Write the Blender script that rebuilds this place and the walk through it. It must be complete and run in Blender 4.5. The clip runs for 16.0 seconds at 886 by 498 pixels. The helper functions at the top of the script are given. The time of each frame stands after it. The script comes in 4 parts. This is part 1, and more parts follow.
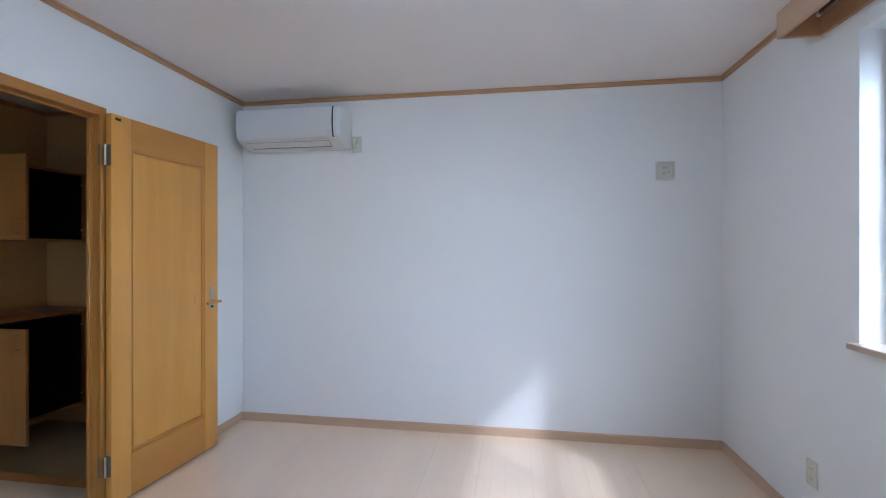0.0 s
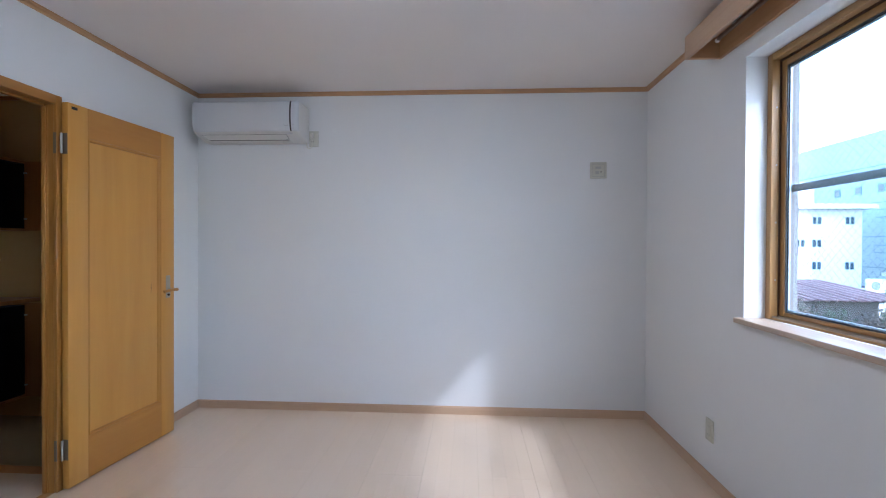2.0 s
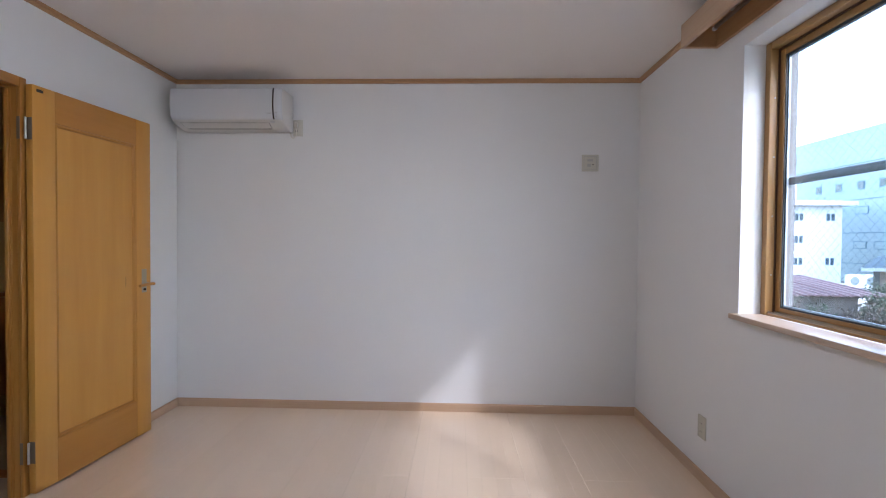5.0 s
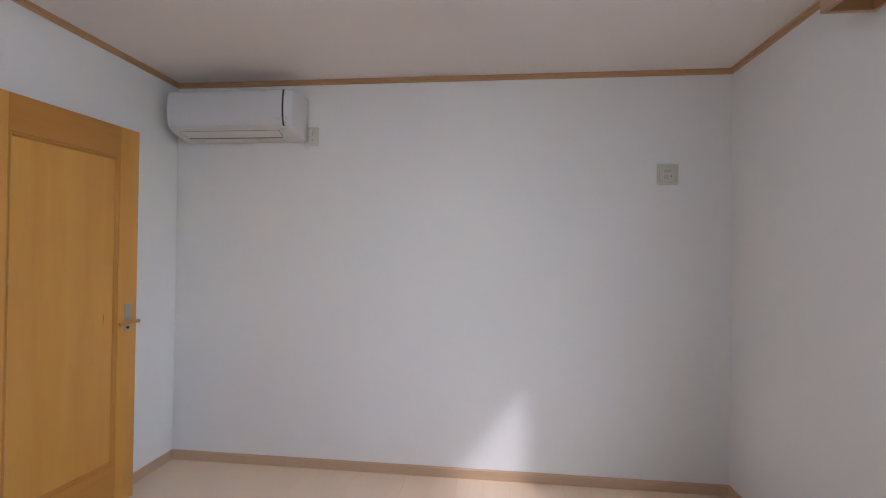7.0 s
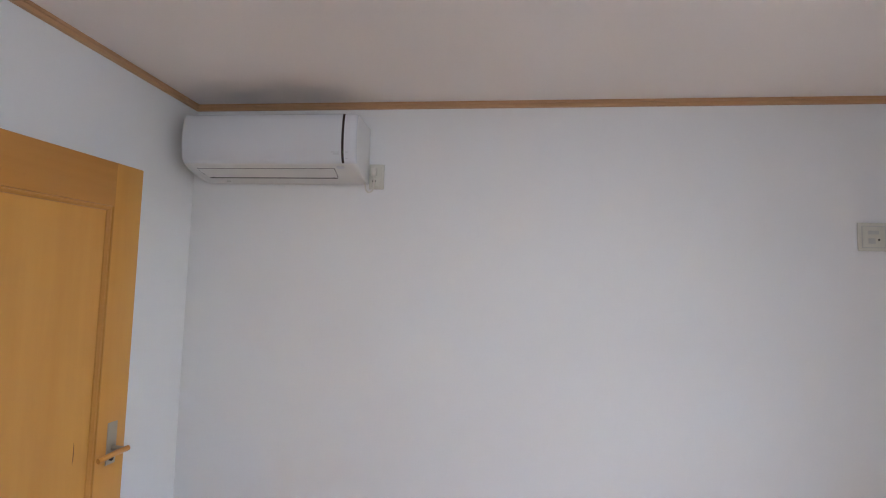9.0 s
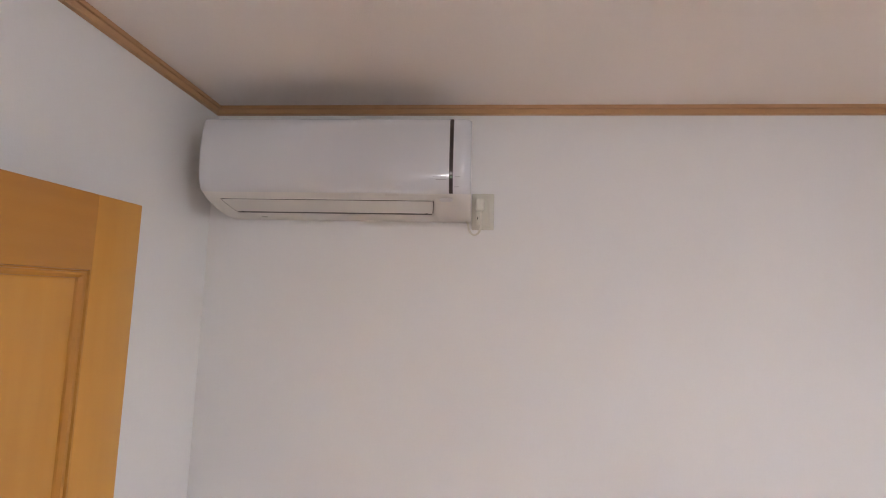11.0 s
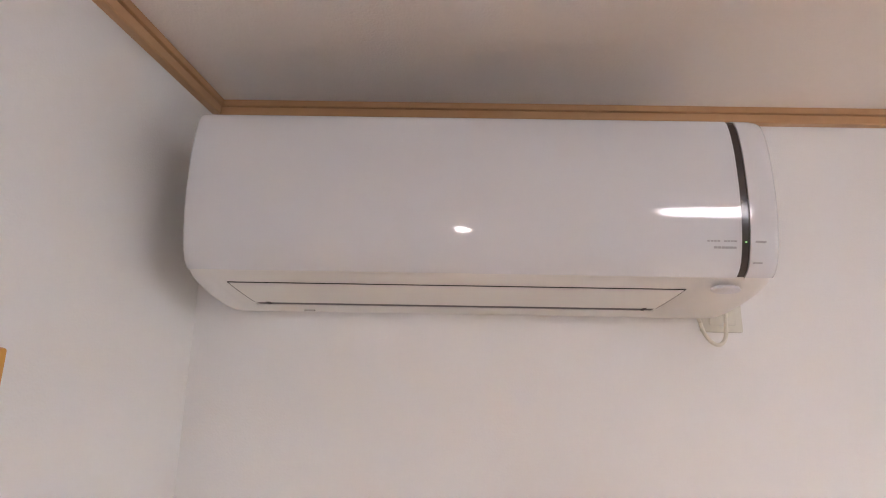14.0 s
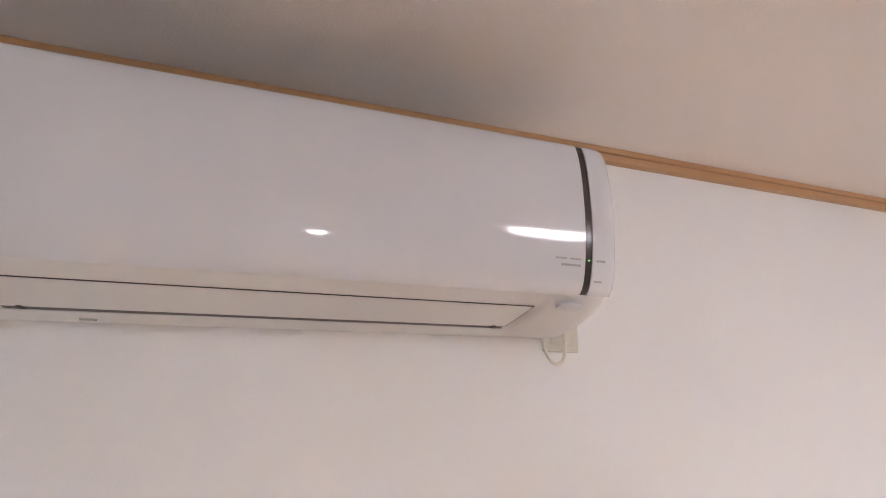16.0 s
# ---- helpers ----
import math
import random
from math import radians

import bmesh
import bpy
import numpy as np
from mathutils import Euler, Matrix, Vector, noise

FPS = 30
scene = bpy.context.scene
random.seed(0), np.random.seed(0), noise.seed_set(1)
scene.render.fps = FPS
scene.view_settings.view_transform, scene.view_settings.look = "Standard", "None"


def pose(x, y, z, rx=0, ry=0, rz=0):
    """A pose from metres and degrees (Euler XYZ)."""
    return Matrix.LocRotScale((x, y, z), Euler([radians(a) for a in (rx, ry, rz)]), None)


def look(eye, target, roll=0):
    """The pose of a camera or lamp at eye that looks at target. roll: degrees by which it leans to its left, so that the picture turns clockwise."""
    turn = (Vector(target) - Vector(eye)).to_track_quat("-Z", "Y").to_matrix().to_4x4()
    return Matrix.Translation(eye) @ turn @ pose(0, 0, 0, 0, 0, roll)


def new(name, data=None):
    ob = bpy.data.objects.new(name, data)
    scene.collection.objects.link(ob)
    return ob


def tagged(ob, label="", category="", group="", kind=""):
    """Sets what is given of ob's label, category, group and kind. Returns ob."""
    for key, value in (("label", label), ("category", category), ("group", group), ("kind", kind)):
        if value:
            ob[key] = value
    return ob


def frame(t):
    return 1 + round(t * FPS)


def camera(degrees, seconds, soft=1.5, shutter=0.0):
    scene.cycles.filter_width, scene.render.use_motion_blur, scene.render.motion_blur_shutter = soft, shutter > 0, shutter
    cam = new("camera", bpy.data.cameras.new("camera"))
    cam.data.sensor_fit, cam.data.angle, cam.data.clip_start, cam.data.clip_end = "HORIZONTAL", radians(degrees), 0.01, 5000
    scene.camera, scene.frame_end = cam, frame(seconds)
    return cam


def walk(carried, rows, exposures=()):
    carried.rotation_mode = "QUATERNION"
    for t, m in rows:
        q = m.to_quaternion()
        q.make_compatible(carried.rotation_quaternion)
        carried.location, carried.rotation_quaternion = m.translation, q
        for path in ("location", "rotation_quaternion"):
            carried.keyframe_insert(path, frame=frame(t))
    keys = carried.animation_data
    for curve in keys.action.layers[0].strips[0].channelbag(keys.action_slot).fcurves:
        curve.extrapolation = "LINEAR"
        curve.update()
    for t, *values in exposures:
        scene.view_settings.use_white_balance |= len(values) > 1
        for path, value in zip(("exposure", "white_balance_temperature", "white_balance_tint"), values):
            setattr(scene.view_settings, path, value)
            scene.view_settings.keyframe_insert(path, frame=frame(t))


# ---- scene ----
cam = camera(88.6, 16.0, soft=1.1)
PATH = [
    (0, (2.026, -3.143, 1.284), (1.713, -1.168, 1.284), -0.0),
    (0.5, (2.031, -3.205, 1.272), (1.774, -1.221, 1.266), 0.1),
    (1, (2.05, -3.263, 1.257), (1.847, -1.274, 1.245), 0.1),
    (1.5, (2.062, -3.315, 1.262), (1.907, -1.321, 1.24), 0.2),
    (2, (2.07, -3.345, 1.252), (1.951, -1.349, 1.233), 0.3),
    (2.5, (2.067, -3.368, 1.245), (1.979, -1.37, 1.228), 0.3),
    (3, (2.063, -3.38, 1.238), (1.996, -1.381, 1.218), 0.5),
    (3.5, (2.058, -3.39, 1.237), (2.007, -1.391, 1.204), 0.5),
    (6, (2.068, -3.031, 1.269), (1.938, -1.036, 1.226), 0.6),
    (6.5, (2.04, -2.872, 1.301), (1.858, -0.88, 1.291), 0.7),
    (7, (2.004, -2.698, 1.329), (1.79, -0.71, 1.347), 0.8),
    (7.5, (1.899, -2.525, 1.377), (1.687, -0.536, 1.419), 1.0),
    (8, (1.732, -2.367, 1.487), (1.504, -0.38, 1.526), 1.1),
    (8.5, (1.571, -2.188, 1.539), (1.349, -0.203, 1.644), 1.4),
    (9, (1.415, -2.026, 1.57), (1.218, -0.041, 1.708), 1.5),
    (9.5, (1.249, -1.864, 1.6), (1.082, 0.121, 1.772), 1.2),
    (10, (1.112, -1.723, 1.654), (0.95, 0.262, 1.837), 1.4),
    (12.5, (0.592, -1.006, 1.886), (0.53, 0.973, 2.173), 1.1),
    (13, (0.529, -0.901, 1.916), (0.495, 1.076, 2.22), 1.0),
    (13.5, (0.468, -0.83, 1.939), (0.478, 1.143, 2.264), 0.9),
    (14, (0.43, -0.787, 1.971), (0.417, 1.18, 2.333), 1.0),
    (14.5, (0.397, -0.757, 1.989), (0.428, 1.203, 2.384), 0.9),
    (15, (0.38, -0.737, 1.99), (0.503, 1.215, 2.405), 0.9),
    (15.5, (0.396, -0.73, 1.984), (0.704, 1.197, 2.421), 0.9),
    (16, (0.451, -0.715, 1.959), (1.045, 1.132, 2.443), 0.9),
]
EXPOSURES = [(0, 3.48, 5190, 11), (3.5, 3.13, 5590, 16), (7, 3.16, 6050, 18), (8.5, 3.31, 5840, 16), (10, 3.46, 6330, 20), (12.5, 3.72, 6840, 25), (14.5, 3.97, 6690, 24), (16, 3.98, 6660, 24)]
walk(cam, [(t, look(eye, target, roll)) for t, eye, target, roll in PATH], EXPOSURES)

# ---- light ----
SUN_FROM = Vector((1.235, -1.28, 1.48)).normalized()
world = bpy.data.worlds.new("sky")
scene.world = world
world.use_nodes = True
wn = world.node_tree.nodes
sky = wn.new("ShaderNodeTexSky")
sky.sky_type = "NISHITA"
sky.sun_disc = False
sky.sun_elevation = math.asin(SUN_FROM.z)
sky.sun_rotation = math.atan2(SUN_FROM.x, SUN_FROM.y)
sky.air_density, sky.dust_density, sky.ozone_density = 1.2, 0.8, 2.0
wn["Background"].inputs["Strength"].default_value = 0.15
world.node_tree.links.new(sky.outputs["Color"], wn["Background"].inputs["Color"])
sun = new("sun", bpy.data.lights.new("sun", "SUN"))
sun.data.energy, sun.data.angle, sun.data.color = 0.185, radians(3.7), (0.93, 0.97, 1.0)
sun.matrix_basis = look((8, -8, 10), Vector((8, -8, 10)) - SUN_FROM)


# ---- materials ----
def material(name, base, rough=0.5, metal=0.0, vary=0.06, scale=(3, 3, 3), fine=60.0, bump=0.0, bump_scale=200.0, spec=0.5,
             random_tint=0.0, coat=0.0):
    """A surface with colour variation at two scales and a fine relief."""
    m = bpy.data.materials.new(name)
    m.use_nodes = True
    n, l = m.node_tree.nodes, m.node_tree.links
    b = n["Principled BSDF"]
    b.inputs["Roughness"].default_value, b.inputs["Metallic"].default_value = rough, metal
    b.inputs["Specular IOR Level"].default_value = spec
    b.inputs["Coat Weight"].default_value = coat
    b.inputs["Coat Roughness"].default_value = 0.08
    tc = n.new("ShaderNodeTexCoord")
    mp = n.new("ShaderNodeMapping")
    mp.inputs["Scale"].default_value = scale
    l.new(tc.outputs["Object"], mp.inputs["Vector"])
    big = n.new("ShaderNodeTexNoise")
    big.inputs["Scale"].default_value, big.inputs["Detail"].default_value = 1.0, 5
    l.new(mp.outputs["Vector"], big.inputs["Vector"])
    small = n.new("ShaderNodeTexNoise")
    small.inputs["Scale"].default_value, small.inputs["Detail"].default_value = fine, 4
    l.new(mp.outputs["Vector"], small.inputs["Vector"])
    add = n.new("ShaderNodeMath")
    add.operation = "MULTIPLY_ADD"
    add.inputs[1].default_value = 0.4
    l.new(small.outputs["Fac"], add.inputs[0])
    l.new(big.outputs["Fac"], add.inputs[2])
    rng = n.new("ShaderNodeMapRange")
    rng.inputs["From Min"].default_value, rng.inputs["From Max"].default_value = 0.35, 1.05
    rng.inputs["To Min"].default_value, rng.inputs["To Max"].default_value = 1 - vary, 1 + vary
    l.new(add.outputs[0], rng.inputs["Value"])
    out = rng.outputs["Result"]
    if random_tint:
        info = n.new("ShaderNodeObjectInfo")
        r2 = n.new("ShaderNodeMapRange")
        r2.inputs["To Min"].default_value, r2.inputs["To Max"].default_value = 1 - random_tint, 1 + random_tint
        l.new(info.outputs["Random"], r2.inputs["Value"])
        mul = n.new("ShaderNodeMath")
        mul.operation = "MULTIPLY"
        l.new(out, mul.inputs[0])
        l.new(r2.outputs["Result"], mul.inputs[1])
        out = mul.outputs[0]
    col = n.new("ShaderNodeVectorMath")
    col.operation = "SCALE"
    col.inputs[0].default_value = base
    l.new(out, col.inputs["Scale"])
    l.new(col.outputs["Vector"], b.inputs["Base Color"])
    if bump:
        bn = n.new("ShaderNodeTexNoise")
        bn.inputs["Scale"].default_value, bn.inputs["Detail"].default_value = bump_scale, 3
        l.new(tc.outputs["Object"], bn.inputs["Vector"])
        bp = n.new("ShaderNodeBump")
        bp.inputs["Strength"].default_value, bp.inputs["Distance"].default_value = bump, 0.002
        l.new(bn.outputs["Fac"], bp.inputs["Height"])
        l.new(bp.outputs["Normal"], b.inputs["Normal"])
    return m


def wood(name, light, dark, axis, rough=0.35, stretch=14.0, ring=9.0, coat=0.2, random_tint=0.0, contrast=0.5, relief=0.12, sheen=0.07, coat_rough=0.2):
    """Sawn timber with its grain along an axis: broad bands, fine fibres, a lacquered face."""
    m = bpy.data.materials.new(name)
    m.use_nodes = True
    n, l = m.node_tree.nodes, m.node_tree.links
    b = n["Principled BSDF"]
    b.inputs["Coat Weight"].default_value, b.inputs["Coat Roughness"].default_value = coat, coat_rough
    tc = n.new("ShaderNodeTexCoord")
    mp = n.new("ShaderNodeMapping")
    sc = [stretch] * 3
    sc["xyz".index(axis)] = 0.55
    mp.inputs["Scale"].default_value = sc
    l.new(tc.outputs["Object"], mp.inputs["Vector"])
    if random_tint:
        info = n.new("ShaderNodeObjectInfo")
        off = n.new("ShaderNodeVectorMath")
        off.operation = "SCALE"
        off.inputs[0].default_value = (37, 19, 53)
        l.new(info.outputs["Random"], off.inputs["Scale"])
        l.new(off.outputs["Vector"], mp.inputs["Location"])
    bands = n.new("ShaderNodeTexNoise")
    bands.inputs["Scale"].default_value, bands.inputs["Detail"].default_value, bands.inputs["Distortion"].default_value = 1.0, 4, 0.6
    l.new(mp.outputs["Vector"], bands.inputs["Vector"])
    fib = n.new("ShaderNodeTexNoise")
    fib.inputs["Scale"].default_value, fib.inputs["Detail"].default_value = ring, 6
    l.new(mp.outputs["Vector"], fib.inputs["Vector"])
    mix = n.new("ShaderNodeMath")
    mix.operation = "MULTIPLY_ADD"
    mix.inputs[1].default_value = 0.45
    l.new(fib.outputs["Fac"], mix.inputs[0])
    l.new(bands.outputs["Fac"], mix.inputs[2])
    rng = n.new("ShaderNodeMapRange")
    rng.inputs["From Min"].default_value, rng.inputs["From Max"].default_value = 0.725 - contrast / 2, 0.725 + contrast / 2
    l.new(mix.outputs[0], rng.inputs["Value"])
    ramp = n.new("ShaderNodeMix")
    ramp.data_type = "RGBA"
    ramp.inputs["A"].default_value, ramp.inputs["B"].default_value = (*light, 1), (*dark, 1)
    l.new(rng.outputs["Result"], ramp.inputs["Factor"])
    col = ramp.outputs["Result"]
    if random_tint:
        r2 = n.new("ShaderNodeMapRange")
        r2.inputs["To Min"].default_value, r2.inputs["To Max"].default_value = 1 - random_tint, 1 + random_tint
        l.new(info.outputs["Random"], r2.inputs["Value"])
        sv = n.new("ShaderNodeVectorMath")
        sv.operation = "SCALE"
        l.new(col, sv.inputs[0])
        l.new(r2.outputs["Result"], sv.inputs["Scale"])
        col = sv.outputs["Vector"]
    l.new(col, b.inputs["Base Color"])
    rr = n.new("ShaderNodeMapRange")
    rr.inputs["To Min"].default_value, rr.inputs["To Max"].default_value = rough - sheen, rough + sheen
    l.new(fib.outputs["Fac"], rr.inputs["Value"])
    l.new(rr.outputs["Result"], b.inputs["Roughness"])
    bp = n.new("ShaderNodeBump")
    bp.inputs["Strength"].default_value, bp.inputs["Distance"].default_value = relief, 0.001
    l.new(fib.outputs["Fac"], bp.inputs["Height"])
    l.new(bp.outputs["Normal"], b.inputs["Normal"])
    return m


def glowing(name, color, strength):
    m = bpy.data.materials.new(name)
    m.use_nodes = True
    b = m.node_tree.nodes["Principled BSDF"]
    b.inputs["Base Color"].default_value = (0.8, 0.8, 0.8, 1)
    b.inputs["Emission Color"].default_value = (*color, 1)
    b.inputs["Emission Strength"].default_value = strength
    return m


def clear_glass(name, rough=0.0):
    m = bpy.data.materials.new(name)
    m.use_nodes = True
    b = m.node_tree.nodes["Principled BSDF"]
    b.inputs["Base Color"].default_value = (0.95, 0.99, 0.98, 1)
    b.inputs["Roughness"].default_value = rough
    b.inputs["Transmission Weight"].default_value = 1.0
    b.inputs["IOR"].default_value = 1.45
    return m


WALLPAPER = material("white_wallpaper", (0.80, 0.795, 0.78), 0.7, vary=0.02, scale=(1.2, 1.2, 1.2), fine=90, bump=0.2, bump_scale=330, spec=0.3)
# The pinkish tint paints in the warm light bounced up from the floor.
CEILING_PAPER = material("ceiling_paper", (0.87, 0.812, 0.768), 0.8, vary=0.025, scale=(1.5, 1.5, 1.5), fine=70, bump=0.4, bump_scale=260, spec=0.25)
# Cream paper deepened to brown: the hall's warm light is in the colour.
HALL_PAPER = material("warm_lit_cream_wallpaper", (0.62, 0.39, 0.16), 0.75, vary=0.03, bump=0.3, bump_scale=300, spec=0.25)
TRIM = wood("maple_trim_lengthwise", (0.55, 0.32, 0.155), (0.49, 0.275, 0.125), "x", 0.42, 20, 6)
TRIM_Y = wood("maple_trim_across", (0.55, 0.32, 0.155), (0.49, 0.275, 0.125), "y", 0.42, 20, 6)
BASE_X = wood("pale_maple_base_lengthwise", (0.57, 0.385, 0.25), (0.51, 0.335, 0.21), "x", 0.36, 20, 6)
BASE_Y = wood("pale_maple_base_across", (0.57, 0.385, 0.25), (0.51, 0.335, 0.21), "y", 0.36, 20, 6)
TRIM_FRONT = wood("light_maple_board", (0.56, 0.37, 0.23), (0.50, 0.32, 0.19), "y", 0.42, 20, 6)
TRIM_PALE = wood("pale_maple", (0.60, 0.46, 0.34), (0.53, 0.39, 0.28), "y", 0.4, 20, 6)
PINE = wood("golden_pine_upright", (0.70, 0.355, 0.066), (0.575, 0.255, 0.038), "z", 0.34, 7, 6, coat=0.35, contrast=0.9, relief=0.06)
PINE_RAIL = wood("golden_pine_level", (0.55, 0.25, 0.043), (0.45, 0.18, 0.024), "x", 0.34, 8, 6, coat=0.35, contrast=0.8, relief=0.06)
PINE_BEAD = wood("golden_pine_bead", (0.60, 0.29, 0.052), (0.48, 0.205, 0.03), "z", 0.33, 11, 7, coat=0.4, contrast=0.7)
PINE_JAMB = wood("amber_pine_jamb", (0.48, 0.22, 0.042), (0.34, 0.14, 0.022), "z", 0.33, 14, 6, coat=0.4, contrast=0.8)
PINE_HEAD = wood("golden_pine_head", (0.48, 0.22, 0.045), (0.36, 0.15, 0.024), "y", 0.36, 12, 7, coat=0.3, contrast=0.7)
SASH_UP = wood("bronze_brown_sash_upright", (0.39, 0.215, 0.074), (0.33, 0.178, 0.056), "z", 0.4, 22, 6, coat=0.1)
SASH_Y = wood("bronze_brown_sash_level", (0.39, 0.215, 0.074), (0.33, 0.178, 0.056), "y", 0.4, 22, 6, coat=0.1)
FLOORING = wood("pale_beige_flooring", (0.825, 0.638, 0.46), (0.79, 0.60, 0.425), "y", 0.25, 9, 5, coat=0.7, coat_rough=0.09, random_tint=0.012, contrast=1.8, relief=0.0, sheen=0.012)
GROOVE = material("dark_joint", (0.50, 0.36, 0.245), 0.8)
CABINET = wood("orange_brown_laminate", (0.50, 0.225, 0.06), (0.42, 0.175, 0.042), "z", 0.45, 14, 7, coat=0.1)
SENSOR = material("pale_grey_plastic", (0.60, 0.60, 0.62), 0.3, vary=0.01)
# Near-black colour that stands in for the shade inside the open cabinets.
CABINET_SHADE = material("cabinet_inner_shade", (0.008, 0.007, 0.006), 0.7)
GENKAN = material("beige_tile", (0.46, 0.35, 0.19), 0.6, vary=0.08)
# White plastic; its slight blue is the reflected daylight, put into the colour.
PLASTIC = material("blue_sheen_white_plastic", (0.66, 0.67, 0.69), 0.06, vary=0.01, spec=0.5)
PLASTIC_SATIN = material("satin_white_plastic", (0.69, 0.675, 0.65), 0.4, vary=0.012)
PLATE = material("ivory_plate", (0.64, 0.62, 0.53), 0.24, vary=0.015)
PLATE_GREY = material("grey_mark", (0.47, 0.465, 0.43), 0.4, vary=0.02)
DARK = material("dark_brown_strip", (0.045, 0.034, 0.032), 0.18, vary=0.03)
BLACK = material("black_gap", (0.03, 0.026, 0.024), 0.6)
# Shade on the outlet's whitish plastic, put into a dark grey.
THROAT = material("outlet_shade_grey", (0.075, 0.07, 0.068), 0.45)
GREY_TEXT = material("grey_print", (0.36, 0.36, 0.37), 0.4)
METAL = material("brushed_steel", (0.62, 0.61, 0.58), 0.45, metal=0.7, vary=0.06, fine=120)
STEEL_DULL = material("dull_steel", (0.20, 0.155, 0.11), 0.5, metal=0.4)
BRONZE = material("satin_bronze", (0.42, 0.37, 0.29), 0.38, metal=0.9, vary=0.05)
ALU_GREY = material("grey_painted_metal", (0.16, 0.21, 0.24), 0.4, metal=0.3)
# Dark brown that stands in for shade in the gap round the sash.
RECESS = material("recess_shade_brown", (0.07, 0.032, 0.016), 0.5)
ALU_PALE = material("pale_aluminium", (0.42, 0.50, 0.56), 0.4, metal=0.3)
GASKET = material("black_gasket", (0.03, 0.04, 0.05), 0.5)
WIRE = material("steel_wire", (0.06, 0.08, 0.085), 0.6)
GLASS = clear_glass("window_glass")
FROSTED = clear_glass("frosted_glass", 0.55)
CABLE = material("ivory_cable", (0.70, 0.67, 0.58), 0.4)
LAMP = glowing("lamp_diffuser", (0.90, 0.95, 1.0), 1.6)
# Glow of the disc added only for a glint on the air conditioner.
SPOT = glowing("glint_disc_glow", (1.0, 0.98, 0.96), 12.0)
LED_GREEN = glowing("green_led", (0.15, 1.0, 0.1), 0.10)
BRICK = material("brown_grey_brick", (0.15, 0.13, 0.135), 0.85, vary=0.15, scale=(8, 8, 8), random_tint=0.18, bump=0.5, bump_scale=120)
MORTAR = material("grey_mortar", (0.20, 0.195, 0.19), 0.9, vary=0.08)
RENDER_WHITE = material("white_render", (0.74, 0.74, 0.72), 0.85, vary=0.04, scale=(0.4, 0.4, 0.4), fine=20)
TEAL_PANEL = material("pale_teal_cladding", (0.38, 0.455, 0.455), 0.6, vary=0.05, scale=(0.1, 0.1, 0.1), fine=20)
TEAL_LINE = material("teal_joint", (0.16, 0.25, 0.28), 0.6)
PANE_FAR = material("far_window_pane", (0.05, 0.08, 0.10), 0.15)
RUST_ROOF = material("rust_red_roofing", (0.085, 0.030, 0.026), 0.6, vary=0.22, scale=(1, 1, 1), fine=8)
ROOF_RIB = material("faded_roof_rib", (0.30, 0.20, 0.19), 0.5, vary=0.15)
TEAL_ROOF = material("blue_green_roofing", (0.022, 0.042, 0.047), 0.5, vary=0.1)
HOUSE_WALL = material("weathered_house_wall", (0.075, 0.068, 0.062), 0.85, vary=0.12)
LEAF = material("shrub_leaf", (0.045, 0.065, 0.03), 0.6, vary=0.35, scale=(2, 2, 2), fine=6)
LEAF_DRY = material("dry_shrub_leaf", (0.085, 0.06, 0.04), 0.7, vary=0.35, scale=(2, 2, 2), fine=6)
GROUND = material("grey_ground", (0.07, 0.07, 0.065), 0.9, vary=0.2, scale=(0.3, 0.3, 0.3), fine=12)


# ---- builders ----
def box(bm, x0, x1, y0, y1, z0, z1, bevel=0.0, m=None):
    vs = [bm.verts.new((x, y, z)) for x in (x0, x1) for y in (y0, y1) for z in (z0, z1)]
    if m is not None:
        for v in vs:
            v.co = m @ v.co
    fs = [bm.faces.new([vs[i] for i in f]) for f in ((0, 1, 3, 2), (4, 6, 7, 5), (0, 4, 5, 1), (2, 3, 7, 6), (0, 2, 6, 4), (1, 5, 7, 3))]
    if bevel:
        es = list({e for f in fs for e in f.edges})
        bmesh.ops.bevel(bm, geom=es, offset=bevel, segments=2, profile=0.5, affect="EDGES")
    return bm


def boxed(*args, bevel=0.0):
    return box(bmesh.new(), *args, bevel=bevel)


def tube(bm, points, r, sides=8):
    """A round rod or cable along points."""
    rings = []
    for i, p in enumerate(points):
        p = Vector(p)
        d = (Vector(points[min(i + 1, len(points) - 1)]) - Vector(points[max(i - 1, 0)])).normalized()
        a = d.orthogonal().normalized() if not rings else (side - d * side.dot(d)).normalized()
        side = a
        c = d.cross(a)
        rings.append([bm.verts.new(p + r * (math.cos(k * math.tau / sides) * a + math.sin(k * math.tau / sides) * c)) for k in range(sides)])
    for u, w in zip(rings, rings[1:]):
        for k in range(sides):
            bm.faces.new((u[k], u[(k + 1) % sides], w[(k + 1) % sides], w[k]))
    bm.faces.new(rings[0][::-1])
    bm.faces.new(rings[-1])
    return bm


